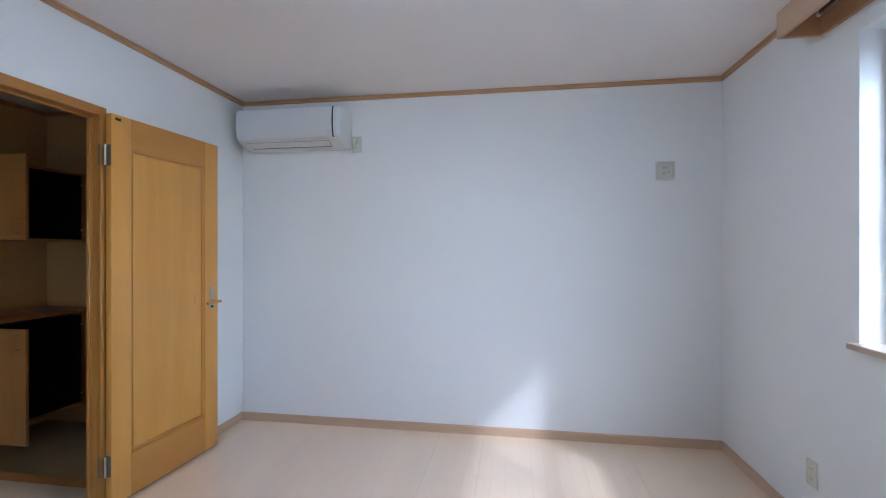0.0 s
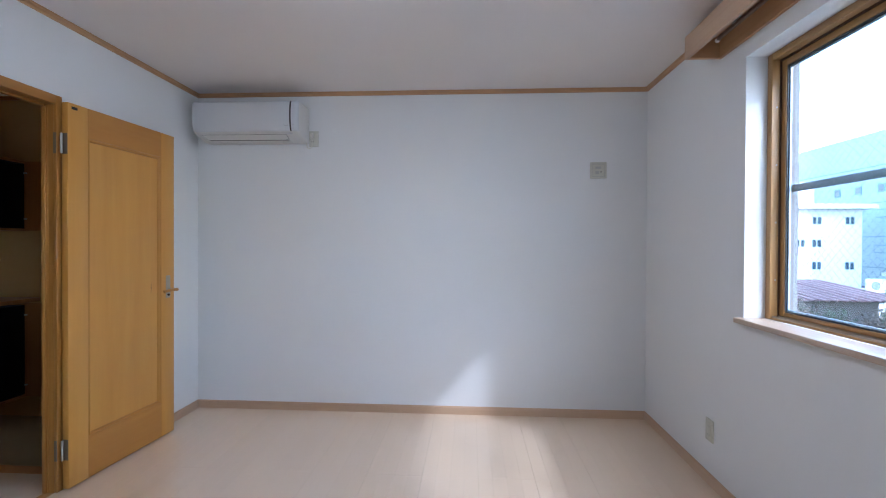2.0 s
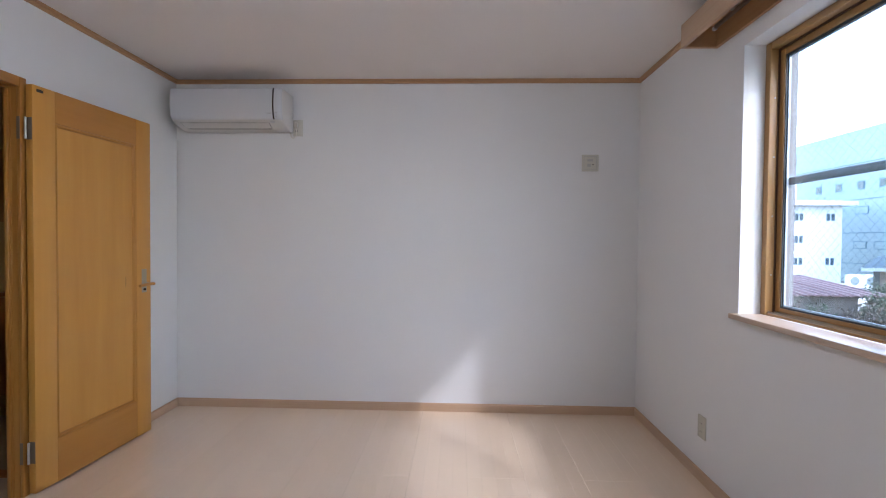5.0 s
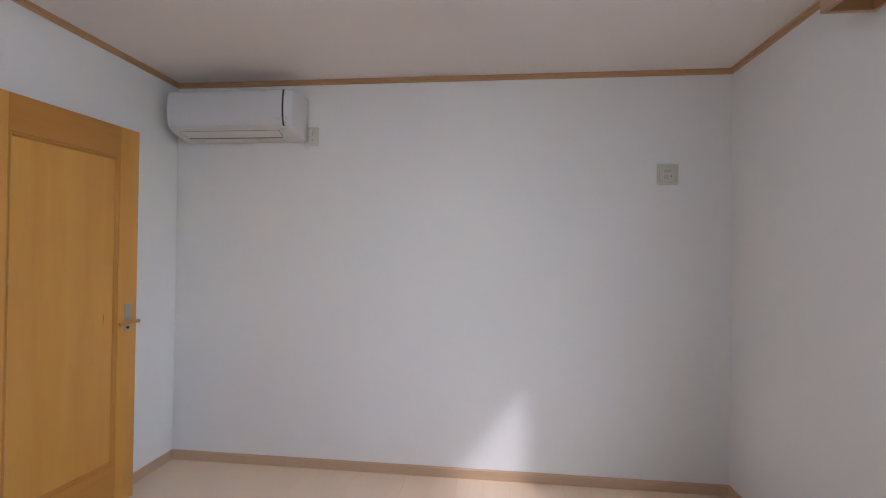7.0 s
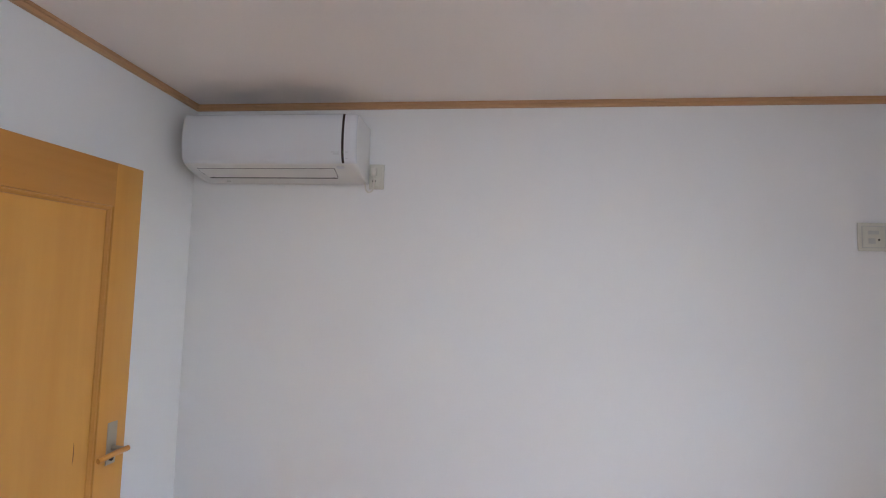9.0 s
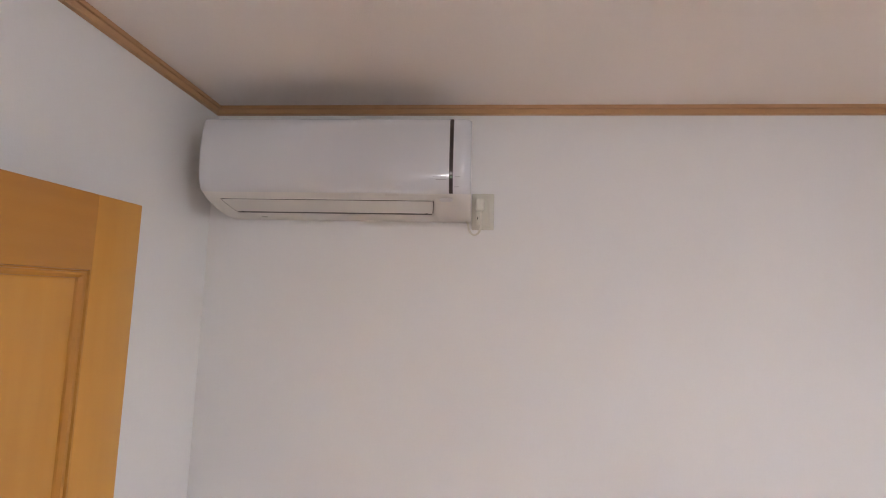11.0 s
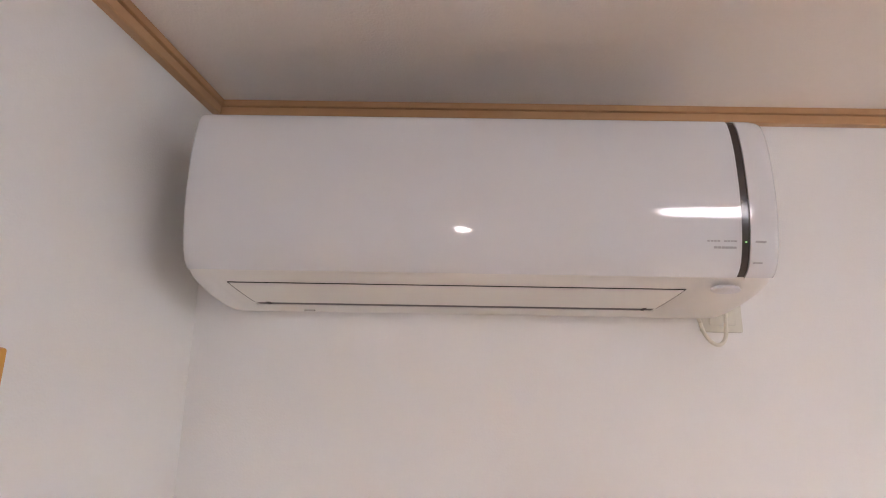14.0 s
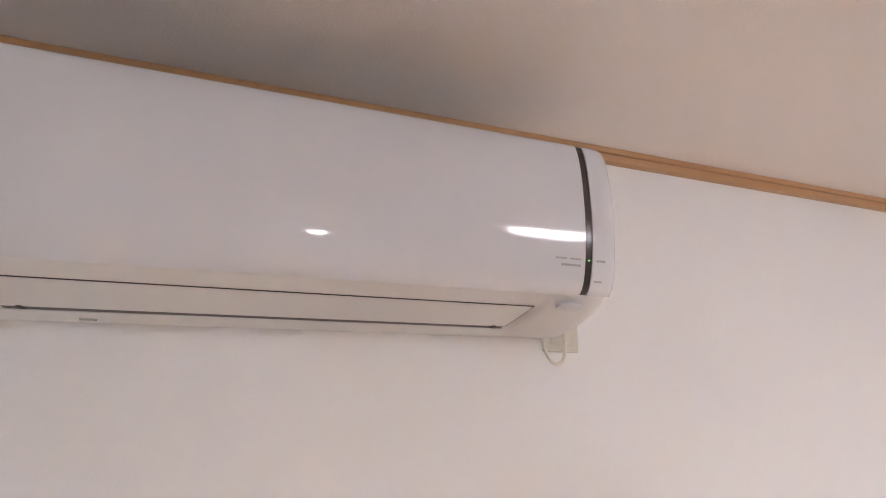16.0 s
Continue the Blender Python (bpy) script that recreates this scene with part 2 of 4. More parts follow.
def disc(bm, center, r, depth, axis="z", sides=40, bevel=0.0):
    """A short cylinder whose axis runs from center by depth."""
    turn = {"z": Matrix.Identity(3), "y": Matrix.Rotation(radians(-90), 3, "X"), "x": Matrix.Rotation(radians(90), 3, "Y")}[axis]
    prof = [(0, 0), (r, 0), (r, depth - bevel), (r - bevel * 0.3, depth - bevel * 0.3), (r - bevel, depth), (0, depth)] if bevel else [(0, 0), (r, 0), (r, depth), (0, depth)]
    rings = []
    for rr, h in prof[1:-1]:
        rings.append([bm.verts.new(Vector(center) + turn @ Vector((rr * math.cos(k * math.tau / sides), rr * math.sin(k * math.tau / sides), h))) for k in range(sides)])
    for u, w in zip(rings, rings[1:]):
        for k in range(sides):
            bm.faces.new((u[k], u[(k + 1) % sides], w[(k + 1) % sides], w[k]))
    bm.faces.new(rings[0][::-1])
    bm.faces.new(rings[-1])
    return bm


def run(bm, profile, a, b, out):
    """A moulding: profile of (out from wall, z) carried straight from a to b."""
    out = Vector(out)
    ends = []
    for p in (Vector(a), Vector(b)):
        ends.append([bm.verts.new(p + out * o + Vector((0, 0, z))) for o, z in profile])
    k = len(profile)
    for i in range(k):
        bm.faces.new((ends[0][i], ends[0][(i + 1) % k], ends[1][(i + 1) % k], ends[1][i]))
    bm.faces.new(ends[0][::-1])
    bm.faces.new(ends[1])
    return bm


def mesh_of(name, bm, mat, smooth=False):
    bmesh.ops.recalc_face_normals(bm, faces=bm.faces)
    me = bpy.data.meshes.new(name)
    bm.to_mesh(me)
    bm.free()
    me.materials.append(mat)
    if smooth:
        me.shade_smooth()
        me.set_sharp_from_angle(angle=radians(35))
    return me


FRAMES = {}


def thing(name, m, label="", category="", group="", kind=""):
    ob = new(name)
    ob.matrix_basis = m
    FRAMES[ob] = m
    return tagged(ob, label, category, group, kind)


def part(name, bm, mat, parent, label="", local=False, smooth=False):
    """Links a bmesh as one mesh under a thing or a part; it is given in world places unless local."""
    root = parent
    while root.parent:
        root = root.parent
    if not local:
        bm.transform(FRAMES[root].inverted())
    ob = new(name, mesh_of(name, bm, mat, smooth))
    ob.parent = parent
    return tagged(ob, label)


def single(name, bm, mat, label="", category="", kind="", smooth=False):
    """A thing that is one mesh."""
    ob = new(name, mesh_of(name, bm, mat, smooth))
    FRAMES[ob] = Matrix.Identity(4)
    return tagged(ob, label, category, "", kind)


def wall(bm, axis, at, thick, a0, a1, z0, z1, hole=None):
    """A wall square to an axis, from at to at + thick, with one opening (a0, a1, z0, z1) cut through it."""
    us = [a0, a1] if not hole else [a0, hole[0], hole[1], a1]
    vs = [z0, z1] if not hole else sorted({z0, hole[2], hole[3], z1})
    inside = lambda i, j: hole and hole[0] <= us[i] < hole[1] and hole[2] <= vs[j] < hole[3]
    cells = {(i, j) for i in range(len(us) - 1) for j in range(len(vs) - 1) if not inside(i, j)}
    made = {}

    def v(i, j, d):
        if (i, j, d) not in made:
            p = (at + d * thick, us[i], vs[j]) if axis == "x" else (us[i], at + d * thick, vs[j])
            made[i, j, d] = bm.verts.new(p)
        return made[i, j, d]
    for i, j in cells:
        for d in (0, 1):
            bm.faces.new((v(i, j, d), v(i + 1, j, d), v(i + 1, j + 1, d), v(i, j + 1, d)))
        for di, dj, e in ((-1, 0, ((i, j), (i, j + 1))), (1, 0, ((i + 1, j), (i + 1, j + 1))), (0, -1, ((i, j), (i + 1, j))), (0, 1, ((i, j + 1), (i + 1, j + 1)))):
            if (i + di, j + dj) not in cells:
                (p, q), (r, s) = e
                bm.faces.new((v(p, q, 0), v(r, s, 0), v(r, s, 1), v(p, q, 1)))
    return bm


# ---- the room ----
W, SOUTH, H = 3.335, -3.72, 2.385
HALL_W, HALL_X = -1.72, -0.038
structure = dict(kind="structure")

single("wall_north", wall(bmesh.new(), "y", 0.0, 0.14, HALL_W - 0.12, W + 0.165, -0.2, H + 0.1), WALLPAPER, "white wallpapered wall carrying the air conditioner", "wall", **structure)
single("wall_south", wall(bmesh.new(), "y", SOUTH, -0.14, HALL_W - 0.12, W + 0.165, -0.2, H + 0.1, (-0.66, -0.30, 0.6, 1.95)), WALLPAPER, "plain white wallpapered wall", "wall", **structure)
single("wall_west", wall(bmesh.new(), "x", 0.0, HALL_X, SOUTH, 0.0, 0.0, H, (-1.968, -1.187, 0.0, 1.97)), WALLPAPER, "white wallpapered wall with an open doorway", "wall", **structure)
WIN = (-2.82, -1.168, 0.905, 2.124)
single("wall_east", wall(bmesh.new(), "x", W, 0.165, SOUTH, 0.0, -0.2, H + 0.1, WIN), WALLPAPER, "white wallpapered wall with a deep window recess", "wall", **structure)
single("ceiling", boxed(HALL_X, W, SOUTH, 0.0, H, H + 0.1), CEILING_PAPER, "off-white papered ceiling", "ceiling", **structure)

# base board and crown strip
BASE = [(0, 0.0), (0.009, 0.0), (0.009, 0.052), (0.006, 0.056), (0.006, 0.060), (0, 0.060)]
CROWN = [(0, 2.356), (0.013, 2.356), (0.015, 2.358), (0.015, 2.3705), (0.0146, 2.3712), (0.0125, 2.3716), (0.0125, 2.3730), (0.0185, 2.3735), (0.019, 2.3745), (0.019, 2.3845), (0, 2.3845)]
for name, prof, word in (("baseboard", BASE, "light brown wooden baseboard along the wall"), ("crown_trim", CROWN, "light brown stepped wooden strip under the ceiling")):
    d = max(o for o, z in prof)
    along, across = (BASE_X, BASE_Y) if name == "baseboard" else (TRIM, TRIM_Y)
    single(name, run(bmesh.new(), prof, (0, 0, 0), (W, 0, 0), (0, -1, 0)), along, word, "trim", **structure)
    single(name, run(bmesh.new(), prof, (0, SOUTH, 0), (W, SOUTH, 0), (0, 1, 0)), along, word, "trim", **structure)
    single(name, run(bmesh.new(), prof, (W, SOUTH + d, 0), (W, -d, 0), (-1, 0, 0)), across, word, "trim", **structure)
    if name == "crown_trim":
        single(name, run(bmesh.new(), prof, (0, SOUTH + d, 0), (0, -d, 0), (1, 0, 0)), across, word, "trim", **structure)
    else:
        single(name, run(bmesh.new(), prof, (0, -1.171, 0), (0, -d, 0), (1, 0, 0)), across, word, "trim", **structure)
        single(name, run(bmesh.new(), prof, (0, SOUTH + d, 0), (0, -1.984, 0), (1, 0, 0)), across, word, "trim", **structure)

# ---- the doorway and its door ----
frame_thing = thing("door_frame", pose(0, -1.58, 0), "golden pine door frame with rebated stops", "door frame", kind="structure")
for y0, y1, s in ((-1.205, -1.172, 1), (-1.983, -1.950, -1)):
    inner, outer = (y0, y1) if s > 0 else (y1, y0)
    bm = box(bmesh.new(), 0.0, 0.018, y0, y1, 0.0, 1.984, 0.003)
    part("architrave", bm, PINE_JAMB, frame_thing, smooth=True)
    bm = bmesh.new()
    lo, hi = sorted((inner, inner + s * 0.018))
    box(bm, HALL_X - 0.016, 0.0, lo, hi, 0.0, 1.952)
    part("jamb", bm, PINE_JAMB, frame_thing)
    lo, hi = sorted((inner, inner - s * 0.012))
    part("door_stop", boxed(-0.0535, -0.033, lo, hi, 0.0, 1.926, bevel=0.003), PINE_JAMB, frame_thing, smooth=True)
    lo, hi = sorted((inner - s * 0.004, inner))
    part("door_stop_bead", boxed(-0.033, -0.027, lo, hi, 0.0, 1.93), PINE_JAMB, frame_thing)
part("head_architrave", boxed(0.0, 0.0178, -1.950, -1.205, 1.938, 1.984, bevel=0.003), PINE_HEAD, frame_thing, smooth=True)
part("head_jamb", boxed(HALL_X - 0.016, 0.0, -1.950, -1.205, 1.938, 1.97), PINE_HEAD, frame_thing)
part("head_stop", boxed(-0.0535, -0.033, -1.938, -1.217, 1.926, 1.938, bevel=0.002), PINE_HEAD, frame_thing, smooth=True)

DW, DH, DT = 0.742, 1.942, 0.036
door = thing("door_1", pose(0.063, -1.190, 0.013, 0, 0, 86.14), "golden pine panel door standing open against the wall", "door", kind="structure")
ST, TOP_R, BOT_R = 0.112, 0.152, 0.215
part("stile", box(bmesh.new(), 0, ST, 0, DT, 0, DH, 0.0025), PINE, door, local=True, smooth=True)
part("stile", box(bmesh.new(), DW - ST, DW, 0, DT, 0, DH, 0.0025), PINE, door, local=True, smooth=True)
part("top_rail", box(bmesh.new(), ST, DW - ST, 0.0006, DT - 0.0006, DH - TOP_R, DH - 0.0006), PINE_RAIL, door, local=True)
part("bottom_rail", box(bmesh.new(), ST, DW - ST, 0.0006, DT - 0.0006, 0.0006, BOT_R), PINE_RAIL, door, local=True)
panel = part("panel", box(bmesh.new(), ST, DW - ST, 0.0140, 0.026, BOT_R, DH - TOP_R), PINE, door, local=True)


def bead(bm, x0, x1, z0, z1, level, upright):
    """A sloped moulding between frame and panel, one side of the rectangle."""
    ss = [(0.0, 0.0), (0.003, 0.0), (0.0045, 0.005), (0.0075, 0.005), (0.0085, 0.0025), (0.013, 0.0025), (0.019, 0.0085), (0.0205, 0.0135), (0.0, 0.0135)]
    ends = []
    for e in (0, 1):
        ring = []
        for o, y in ss:
            if upright:
                x = x0 + o if level == 0 else x1 - o
                z = z0 + o if e == 0 else z1 - o
            else:
                z = z0 + o if level == 0 else z1 - o
                x = x0 + o if e == 0 else x1 - o
            ring.append(bm.verts.new((x, y + 0.0005, z)))
        ends.append(ring)
    k = len(ss)
    for i in range(k):
        bm.faces.new((ends[0][i], ends[0][(i + 1) % k], ends[1][(i + 1) % k], ends[1][i]))
    return bm


for level in (0, 1):
    part("panel_bead", bead(bmesh.new(), ST, DW - ST, BOT_R, DH - TOP_R, level, True), PINE_BEAD, door, local=True)
    part("panel_bead", bead(bmesh.new(), ST, DW - ST, BOT_R, DH - TOP_R, level, False), PINE_RAIL, door, local=True)
# a knot and a short split in the panel
KNOT = material("dark_knot", (0.16, 0.06, 0.015), 0.5)
bm = bmesh.new()
for k in range(7):
    a = k / 6
    w = 0.0016 * math.sin(math.pi * a) + 0.0002
    vs = [bm.verts.new((0.558 + dx + 0.002 * math.sin(3 * a), 0.0136, 0.925 + 0.075 * a)) for dx in (-w, w)]
    if k:
        bm.faces.new((prev[0], prev[1], vs[1], vs[0]))
    prev = vs
part("split", bm, KNOT, panel, "short dark split beside a knot", local=True)

# handle: a bronze plate, a neck and a wooden lever
handle = part("handle_plate", box(bmesh.new(), 0.666, 0.704, -0.004, 0.0, 0.885, 1.030, 0.0018), BRONZE, door, "satin bronze handle plate", local=True, smooth=True)
bm = tube(bmesh.new(), [(0.692, -0.003, 0.938), (0.692, -0.045, 0.938), (0.688, -0.052, 0.938), (0.676, -0.055, 0.938)], 0.009, 12)
part("lever_neck", bm, BRONZE, handle, local=True, smooth=True)
bm = tube(bmesh.new(), [(0.704, -0.052, 0.938), (0.690, -0.054, 0.939), (0.655, -0.056, 0.941), (0.604, -0.055, 0.936), (0.588, -0.053, 0.934)], 0.0095, 12)
part("lever", bm, PINE_RAIL, handle, "wooden lever grip", local=True, smooth=True)
part("latch_button", disc(bmesh.new(), (0.683, -0.003, 0.905), 0.007, -0.008, "y", 16), DARK, handle, local=True)
part("maker_tag", box(bmesh.new(), 0.020, 0.052, -0.0012, 0.0, DH - 0.030, DH - 0.016), BLACK, door, "small dark label", local=True)
for z in (0.197, 1.735):
    hinge = part("hinge", box(bmesh.new(), -0.0016, 0.0, 0.002, 0.034, z - 0.052, z + 0.052), STEEL_DULL, door, "steel butt hinge", local=True)
    part("hinge_pin", tube(bmesh.new(), [(-0.012, 0.024, z - 0.05), (-0.012, 0.024, z + 0.05)], 0.005, 12), METAL, hinge, local=True, smooth=True)
    part("hinge_leaf", boxed(0.001, 0.0165, -1.2066, -1.2051, z - 0.039, z + 0.065), STEEL_DULL, hinge)

# ---- the window ----
window = thing("window_1", pose(3.46, -1.994, 0.92), "brown sliding window with wired glass, closed", "window", kind="structure")
Y1, Y0, Z0, Z1 = -1.168, -2.82, 0.921, 2.124
FX0, FX1 = 3.429, 3.4995
fr = part("window_frame", box(bmesh.new(), FX0, FX1, Y1 - 0.034, Y1 - 0.001, Z0, Z1 - 0.001, 0.002), SASH_UP, window, smooth=True)
part("window_frame", box(bmesh.new(), FX0, FX1, Y0 + 0.001, Y0 + 0.036, Z0, Z1 - 0.001, 0.002), SASH_UP, window, smooth=True)
part("window_frame", box(bmesh.new(), FX0, FX1, Y0 + 0.036, Y1 - 0.036, Z1 - 0.031, Z1 - 0.001, 0.002), SASH_Y, window, smooth=True)
track = part("window_track", box(bmesh.new(), FX0 + 0.004, FX1, Y0 + 0.036, Y1 - 0.036, Z0, Z0 + 0.010), SASH_Y, window)
for x in (3.4405, 3.4670, 3.4925):
    part("track_rib", boxed(x - 0.001, x + 0.001, Y0 + 0.036, Y1 - 0.036, Z0 + 0.010, Z0 + 0.017), BRONZE, track)
for z in (1.10, 1.36, 1.62, 1.88):
    part("screw_cap", disc(bmesh.new(), (3.450, Y1 - 0.0355, z), 0.004, -0.0017, "y", 12), BRONZE, fr)


# Strips fill the gap between frame and sash, its shade in their colour.
part("frame_recess", boxed(3.462, FX1, -1.2038, Y1 - 0.034, Z0 + 0.012, 2.092), RECESS, window, "dark strip for the shaded gap beside the sash")
part("frame_recess", boxed(3.462, FX1, -2.784, -1.2038, 2.0865, 2.0935), RECESS, window)


def sash(x0, y0, y1):
    s = part("sash", box(bmesh.new(), x0, x0 + 0.024, y1 - 0.029, y1, 0.939, 2.086, 0.002), SASH_UP, window, smooth=True)
    part("sash_stile", box(bmesh.new(), x0, x0 + 0.024, y0, y0 + 0.029, 0.939, 2.086, 0.002), SASH_UP, s, smooth=True)
    part("sash_rail", box(bmesh.new(), x0 + 0.0003, x0 + 0.0237, y0 + 0.029, y1 - 0.029, 0.939, 0.957, 0.002), SASH_Y, s, smooth=True)
    part("sash_rail", box(bmesh.new(), x0 + 0.0003, x0 + 0.0237, y0 + 0.029, y1 - 0.029, 2.057, 2.086, 0.002), SASH_Y, s, smooth=True)
    gy0, gy1 = y0 + 0.029, y1 - 0.029
    for a in ((gy0, gy0 + 0.004, 0.957, 2.057), (gy1 - 0.004, gy1, 0.957, 2.057), (gy0 + 0.004, gy1 - 0.004, 0.957, 0.963), (gy0 + 0.004, gy1 - 0.004, 2.051, 2.057)):
        part("gasket", boxed(x0 + 0.004, x0 + 0.018, *a), GASKET, s)
    for a in ((gy0 + 0.004, gy0 + 0.010, 0.963, 2.051), (gy1 - 0.010, gy1 - 0.004, 0.963, 2.051), (gy0 + 0.010, gy1 - 0.010, 0.963, 0.970), (gy0 + 0.010, gy1 - 0.010, 2.044, 2.051)):
        part("outer_bead", boxed(x0 + 0.0150, x0 + 0.022, *a), ALU_PALE, s)
    g = part("pane", boxed(x0 + 0.010, x0 + 0.0145, gy0 + 0.004, gy1 - 0.004, 0.963, 2.051), GLASS, s, "wired glass pane")
    g.visible_shadow = False
    bm = bmesh.new()
    ya, yb, za, zb, r, step = gy0 + 0.007, gy1 - 0.007, 0.964, 2.050, 0.0004, 0.036
    n = int((yb - ya + zb - za) / step) + 2
    for k in range(n):
        for up in (1, -1):
            c = k * step
            pts = []
            p0 = max(0.0, c - (zb - za))
            p1 = min(yb - ya, c)
            if p1 - p0 < 0.005:
                continue
            a, b = (p0, c - p0), (p1, c - p1)
            for (u, v) in (a, b):
                z = za + v if up > 0 else zb - v
                pts.append((x0 + 0.0122, ya + u, z))
            tube(bm, pts, r, 4)
    w = part("wire_mesh", bm, WIRE, s, "diagonal steel wire in the glass")
    w["kind"] = "stuff"
    w.visible_shadow = False


sash(3.4695, -2.005, -1.2040)
sash(3.4440, -2.784, -1.930)
lock = part("crescent_latch", box(bmesh.new(), 3.428, 3.444, -1.970, -1.945, 1.44, 1.50, 0.004), BRONZE, window, smooth=True)

sill = thing("window_sill", pose(3.38, -1.994, 0.905), "pale maple window sill board", "window sill", kind="structure")
part("sill_board", box(bmesh.new(), 3.301, 3.4285, -2.842, -1.146, 0.896, 0.920, 0.003), TRIM_PALE, sill, smooth=True)

rail = thing("guard_bar", pose(3.525, -2.0, 1.5), "grey metal guard bar outside the glass", "guard rail")
part("bar", box(bmesh.new(), 3.515, 3.530, -2.80, -1.196, 1.497, 1.529, 0.003), ALU_GREY, rail, smooth=True)
for y in (-2.795, -1.205):
    part("bracket", box(bmesh.new(), 3.512, 3.534, y - 0.005, y + 0.004, 1.487, 1.539, 0.002), ALU_GREY, rail, smooth=True)

# curtain box over the window, open underneath
cbox = thing("curtain_box", pose(3.25, -2.0, 2.2), "light brown wooden curtain box with a rail inside", "curtain box")
cx0, cy0, cy1, cz0, cz1 = 3.156, -3.05, -0.952, 2.200, 2.314
part("front_board", box(bmesh.new(), cx0, cx0 + 0.018, cy0, cy1, cz0, cz1, 0.002), TRIM_FRONT, cbox, smooth=True)
for a, b in ((cy1 - 0.018, cy1 - 0.0004), (cy0 + 0.0004, cy0 + 0.018)):
    part("end_board", box(bmesh.new(), cx0 + 0.018, W, a, b, cz0 + 0.0004, cz1), TRIM, cbox)
part("top_board", boxed(cx0 + 0.018, W, cy0 + 0.018, cy1 - 0.018, cz1 - 0.015, cz1 - 0.0004), TRIM_Y, cbox)
part("back_board", boxed(W - 0.015, W, cy0 + 0.018, cy1 - 0.018, cz0 + 0.0004, cz1 - 0.015), TRIM_Y, cbox)
crail = part("curtain_rail", box(bmesh.new(), 3.265, 3.279, cy0 + 0.09, cy1 - 0.095, 2.254, 2.272, 0.003), STEEL_DULL, cbox, "grey curtain rail", smooth=True)
part("rail_stop", disc(bmesh.new(), (3.272, cy1 - 0.096, 2.258), 0.010, 0.014, "y", 16), PLASTIC_SATIN, crail)
for k in range(6):
    part("rail_bracket", boxed(3.258, 3.286, -1.2 - 0.32 * k - 0.012, -1.2 - 0.32 * k + 0.012, 2.268, 2.2992), METAL, crail)

# ---- the air conditioner ----
AC_L, AC_R = 0.0957, 0.861
SECTION = [(0.0, 2.261), (-0.100, 2.2608), (-0.200, 2.2605), (-0.2115, 2.2585), (-0.2185, 2.2540), (-0.2228, 2.2455), (-0.2265, 2.232), (-0.2305, 2.205),
           (-0.2325, 2.170), (-0.2325, 2.135), (-0.2300, 2.105), (-0.2255, 2.078), (-0.219, 2.058), (-0.209, 2.046), (-0.196, 2.040),
           (-0.170, 2.0315), (-0.135, 2.0210), (-0.095, 2.0100), (-0.060, 2.0025), (-0.020, 2.0000), (0.0, 2.0000)]


def finer(rows, first, last, n):
    """The section with its front rows rounded out by a smooth curve."""
    out = list(rows[:first])
    for i in range(first, last):
        p = [Vector(rows[j]) for j in (i - 1, i, i + 1, i + 2)]
        for k in range(n):
            t = k / n
            q = 0.5 * (2 * p[1] + (p[2] - p[0]) * t + (2 * p[0] - 5 * p[1] + 4 * p[2] - p[3]) * t * t + (3 * p[1] - p[0] - 3 * p[2] + p[3]) * t ** 3)
            out.append((q.x, q.y))
    return out + list(rows[last:])


SECTION = finer(SECTION, 3, 13, 3)


def ends_in(x):
    """How far the rounded ends draw the front back, by the place along the unit."""
    d = min(x - AC_L, AC_R - x)
    r, depth = (0.005, 0.9) if x < 0.4 else (0.034, 0.75)
    return 0.0 if d >= r else (r - math.sqrt(max(0.0, r * r - (r - d) ** 2))) * depth


def section_at(x, inset, rows):
    """The section's points at x, moved in from the outer skin."""
    e = ends_in(x)
    out = []
    for y, z in rows:
        k = max(0.0, min(1.0, -y / 0.2325))
        zc = 2.272 - 0.13
        yy = min(0.0, y + (e + inset) * k)
        zz = z + (inset * 0.8 + e * 0.2 * k) * (1 if z < zc else -0.15)
        if z < 2.0455 and y < -0.001:
            w = max(0.0, min(1.0, max(0.128 - x, x - 0.760) / 0.014))
            w = w * w * (3 - 2 * w)
            b = 0.0075 * w * math.sin(math.pi * min(1.0, (y + 0.209) / 0.209) ** 0.6) if y > -0.209 else 0.0
            yy, zz = yy - 0.35 * b, zz - 0.94 * b
        out.append(Vector((x, yy, zz)))
    return out


def skin(xs, rows, outer, inner=None):
    """A shell along the unit: rows of the section from one depth to another, closed all round."""
    bm = bmesh.new()
    loops = []
    for x in xs:
        ring = section_at(x, outer, rows)
        if inner is not None:
            ring = ring + section_at(x, inner, rows)[::-1]
        loops.append([bm.verts.new(p) for p in ring])
    k = len(loops[0])
    for u, w in zip(loops, loops[1:]):
        for i in range(k):
            bm.faces.new((u[i], u[(i + 1) % k], w[(i + 1) % k], w[i]))
    bm.faces.new(loops[0][::-1])
    bm.faces.new(loops[-1])
    return bm


def steps(a, b):
    """Places along the unit, close together where the ends are round."""
    lo = [AC_L + d for d in (0.0, 0.0005, 0.0012, 0.0025, 0.005, 0.012, 0.018)]
    hi = [AC_R - d for d in (0.034, 0.026, 0.018, 0.012, 0.007, 0.0035, 0.0015, 0.0005, 0.0)]
    return [a] + [x for x in sorted(lo + [0.1205, 0.1285, 0.3, 0.5, 0.7, 0.7595, 0.767, 0.774] + hi) if a + 0.0004 < x < b - 0.0004] + [b]


ac = thing("air_conditioner", pose(0.4675, 0, 2.0), "white wall-mounted split air conditioner close under the ceiling", "air conditioner")
ac_body = part("body", skin(steps(AC_L, AC_R), SECTION, 0.003), PLASTIC_SATIN, ac, smooth=True)
FRONT = SECTION[3:34]
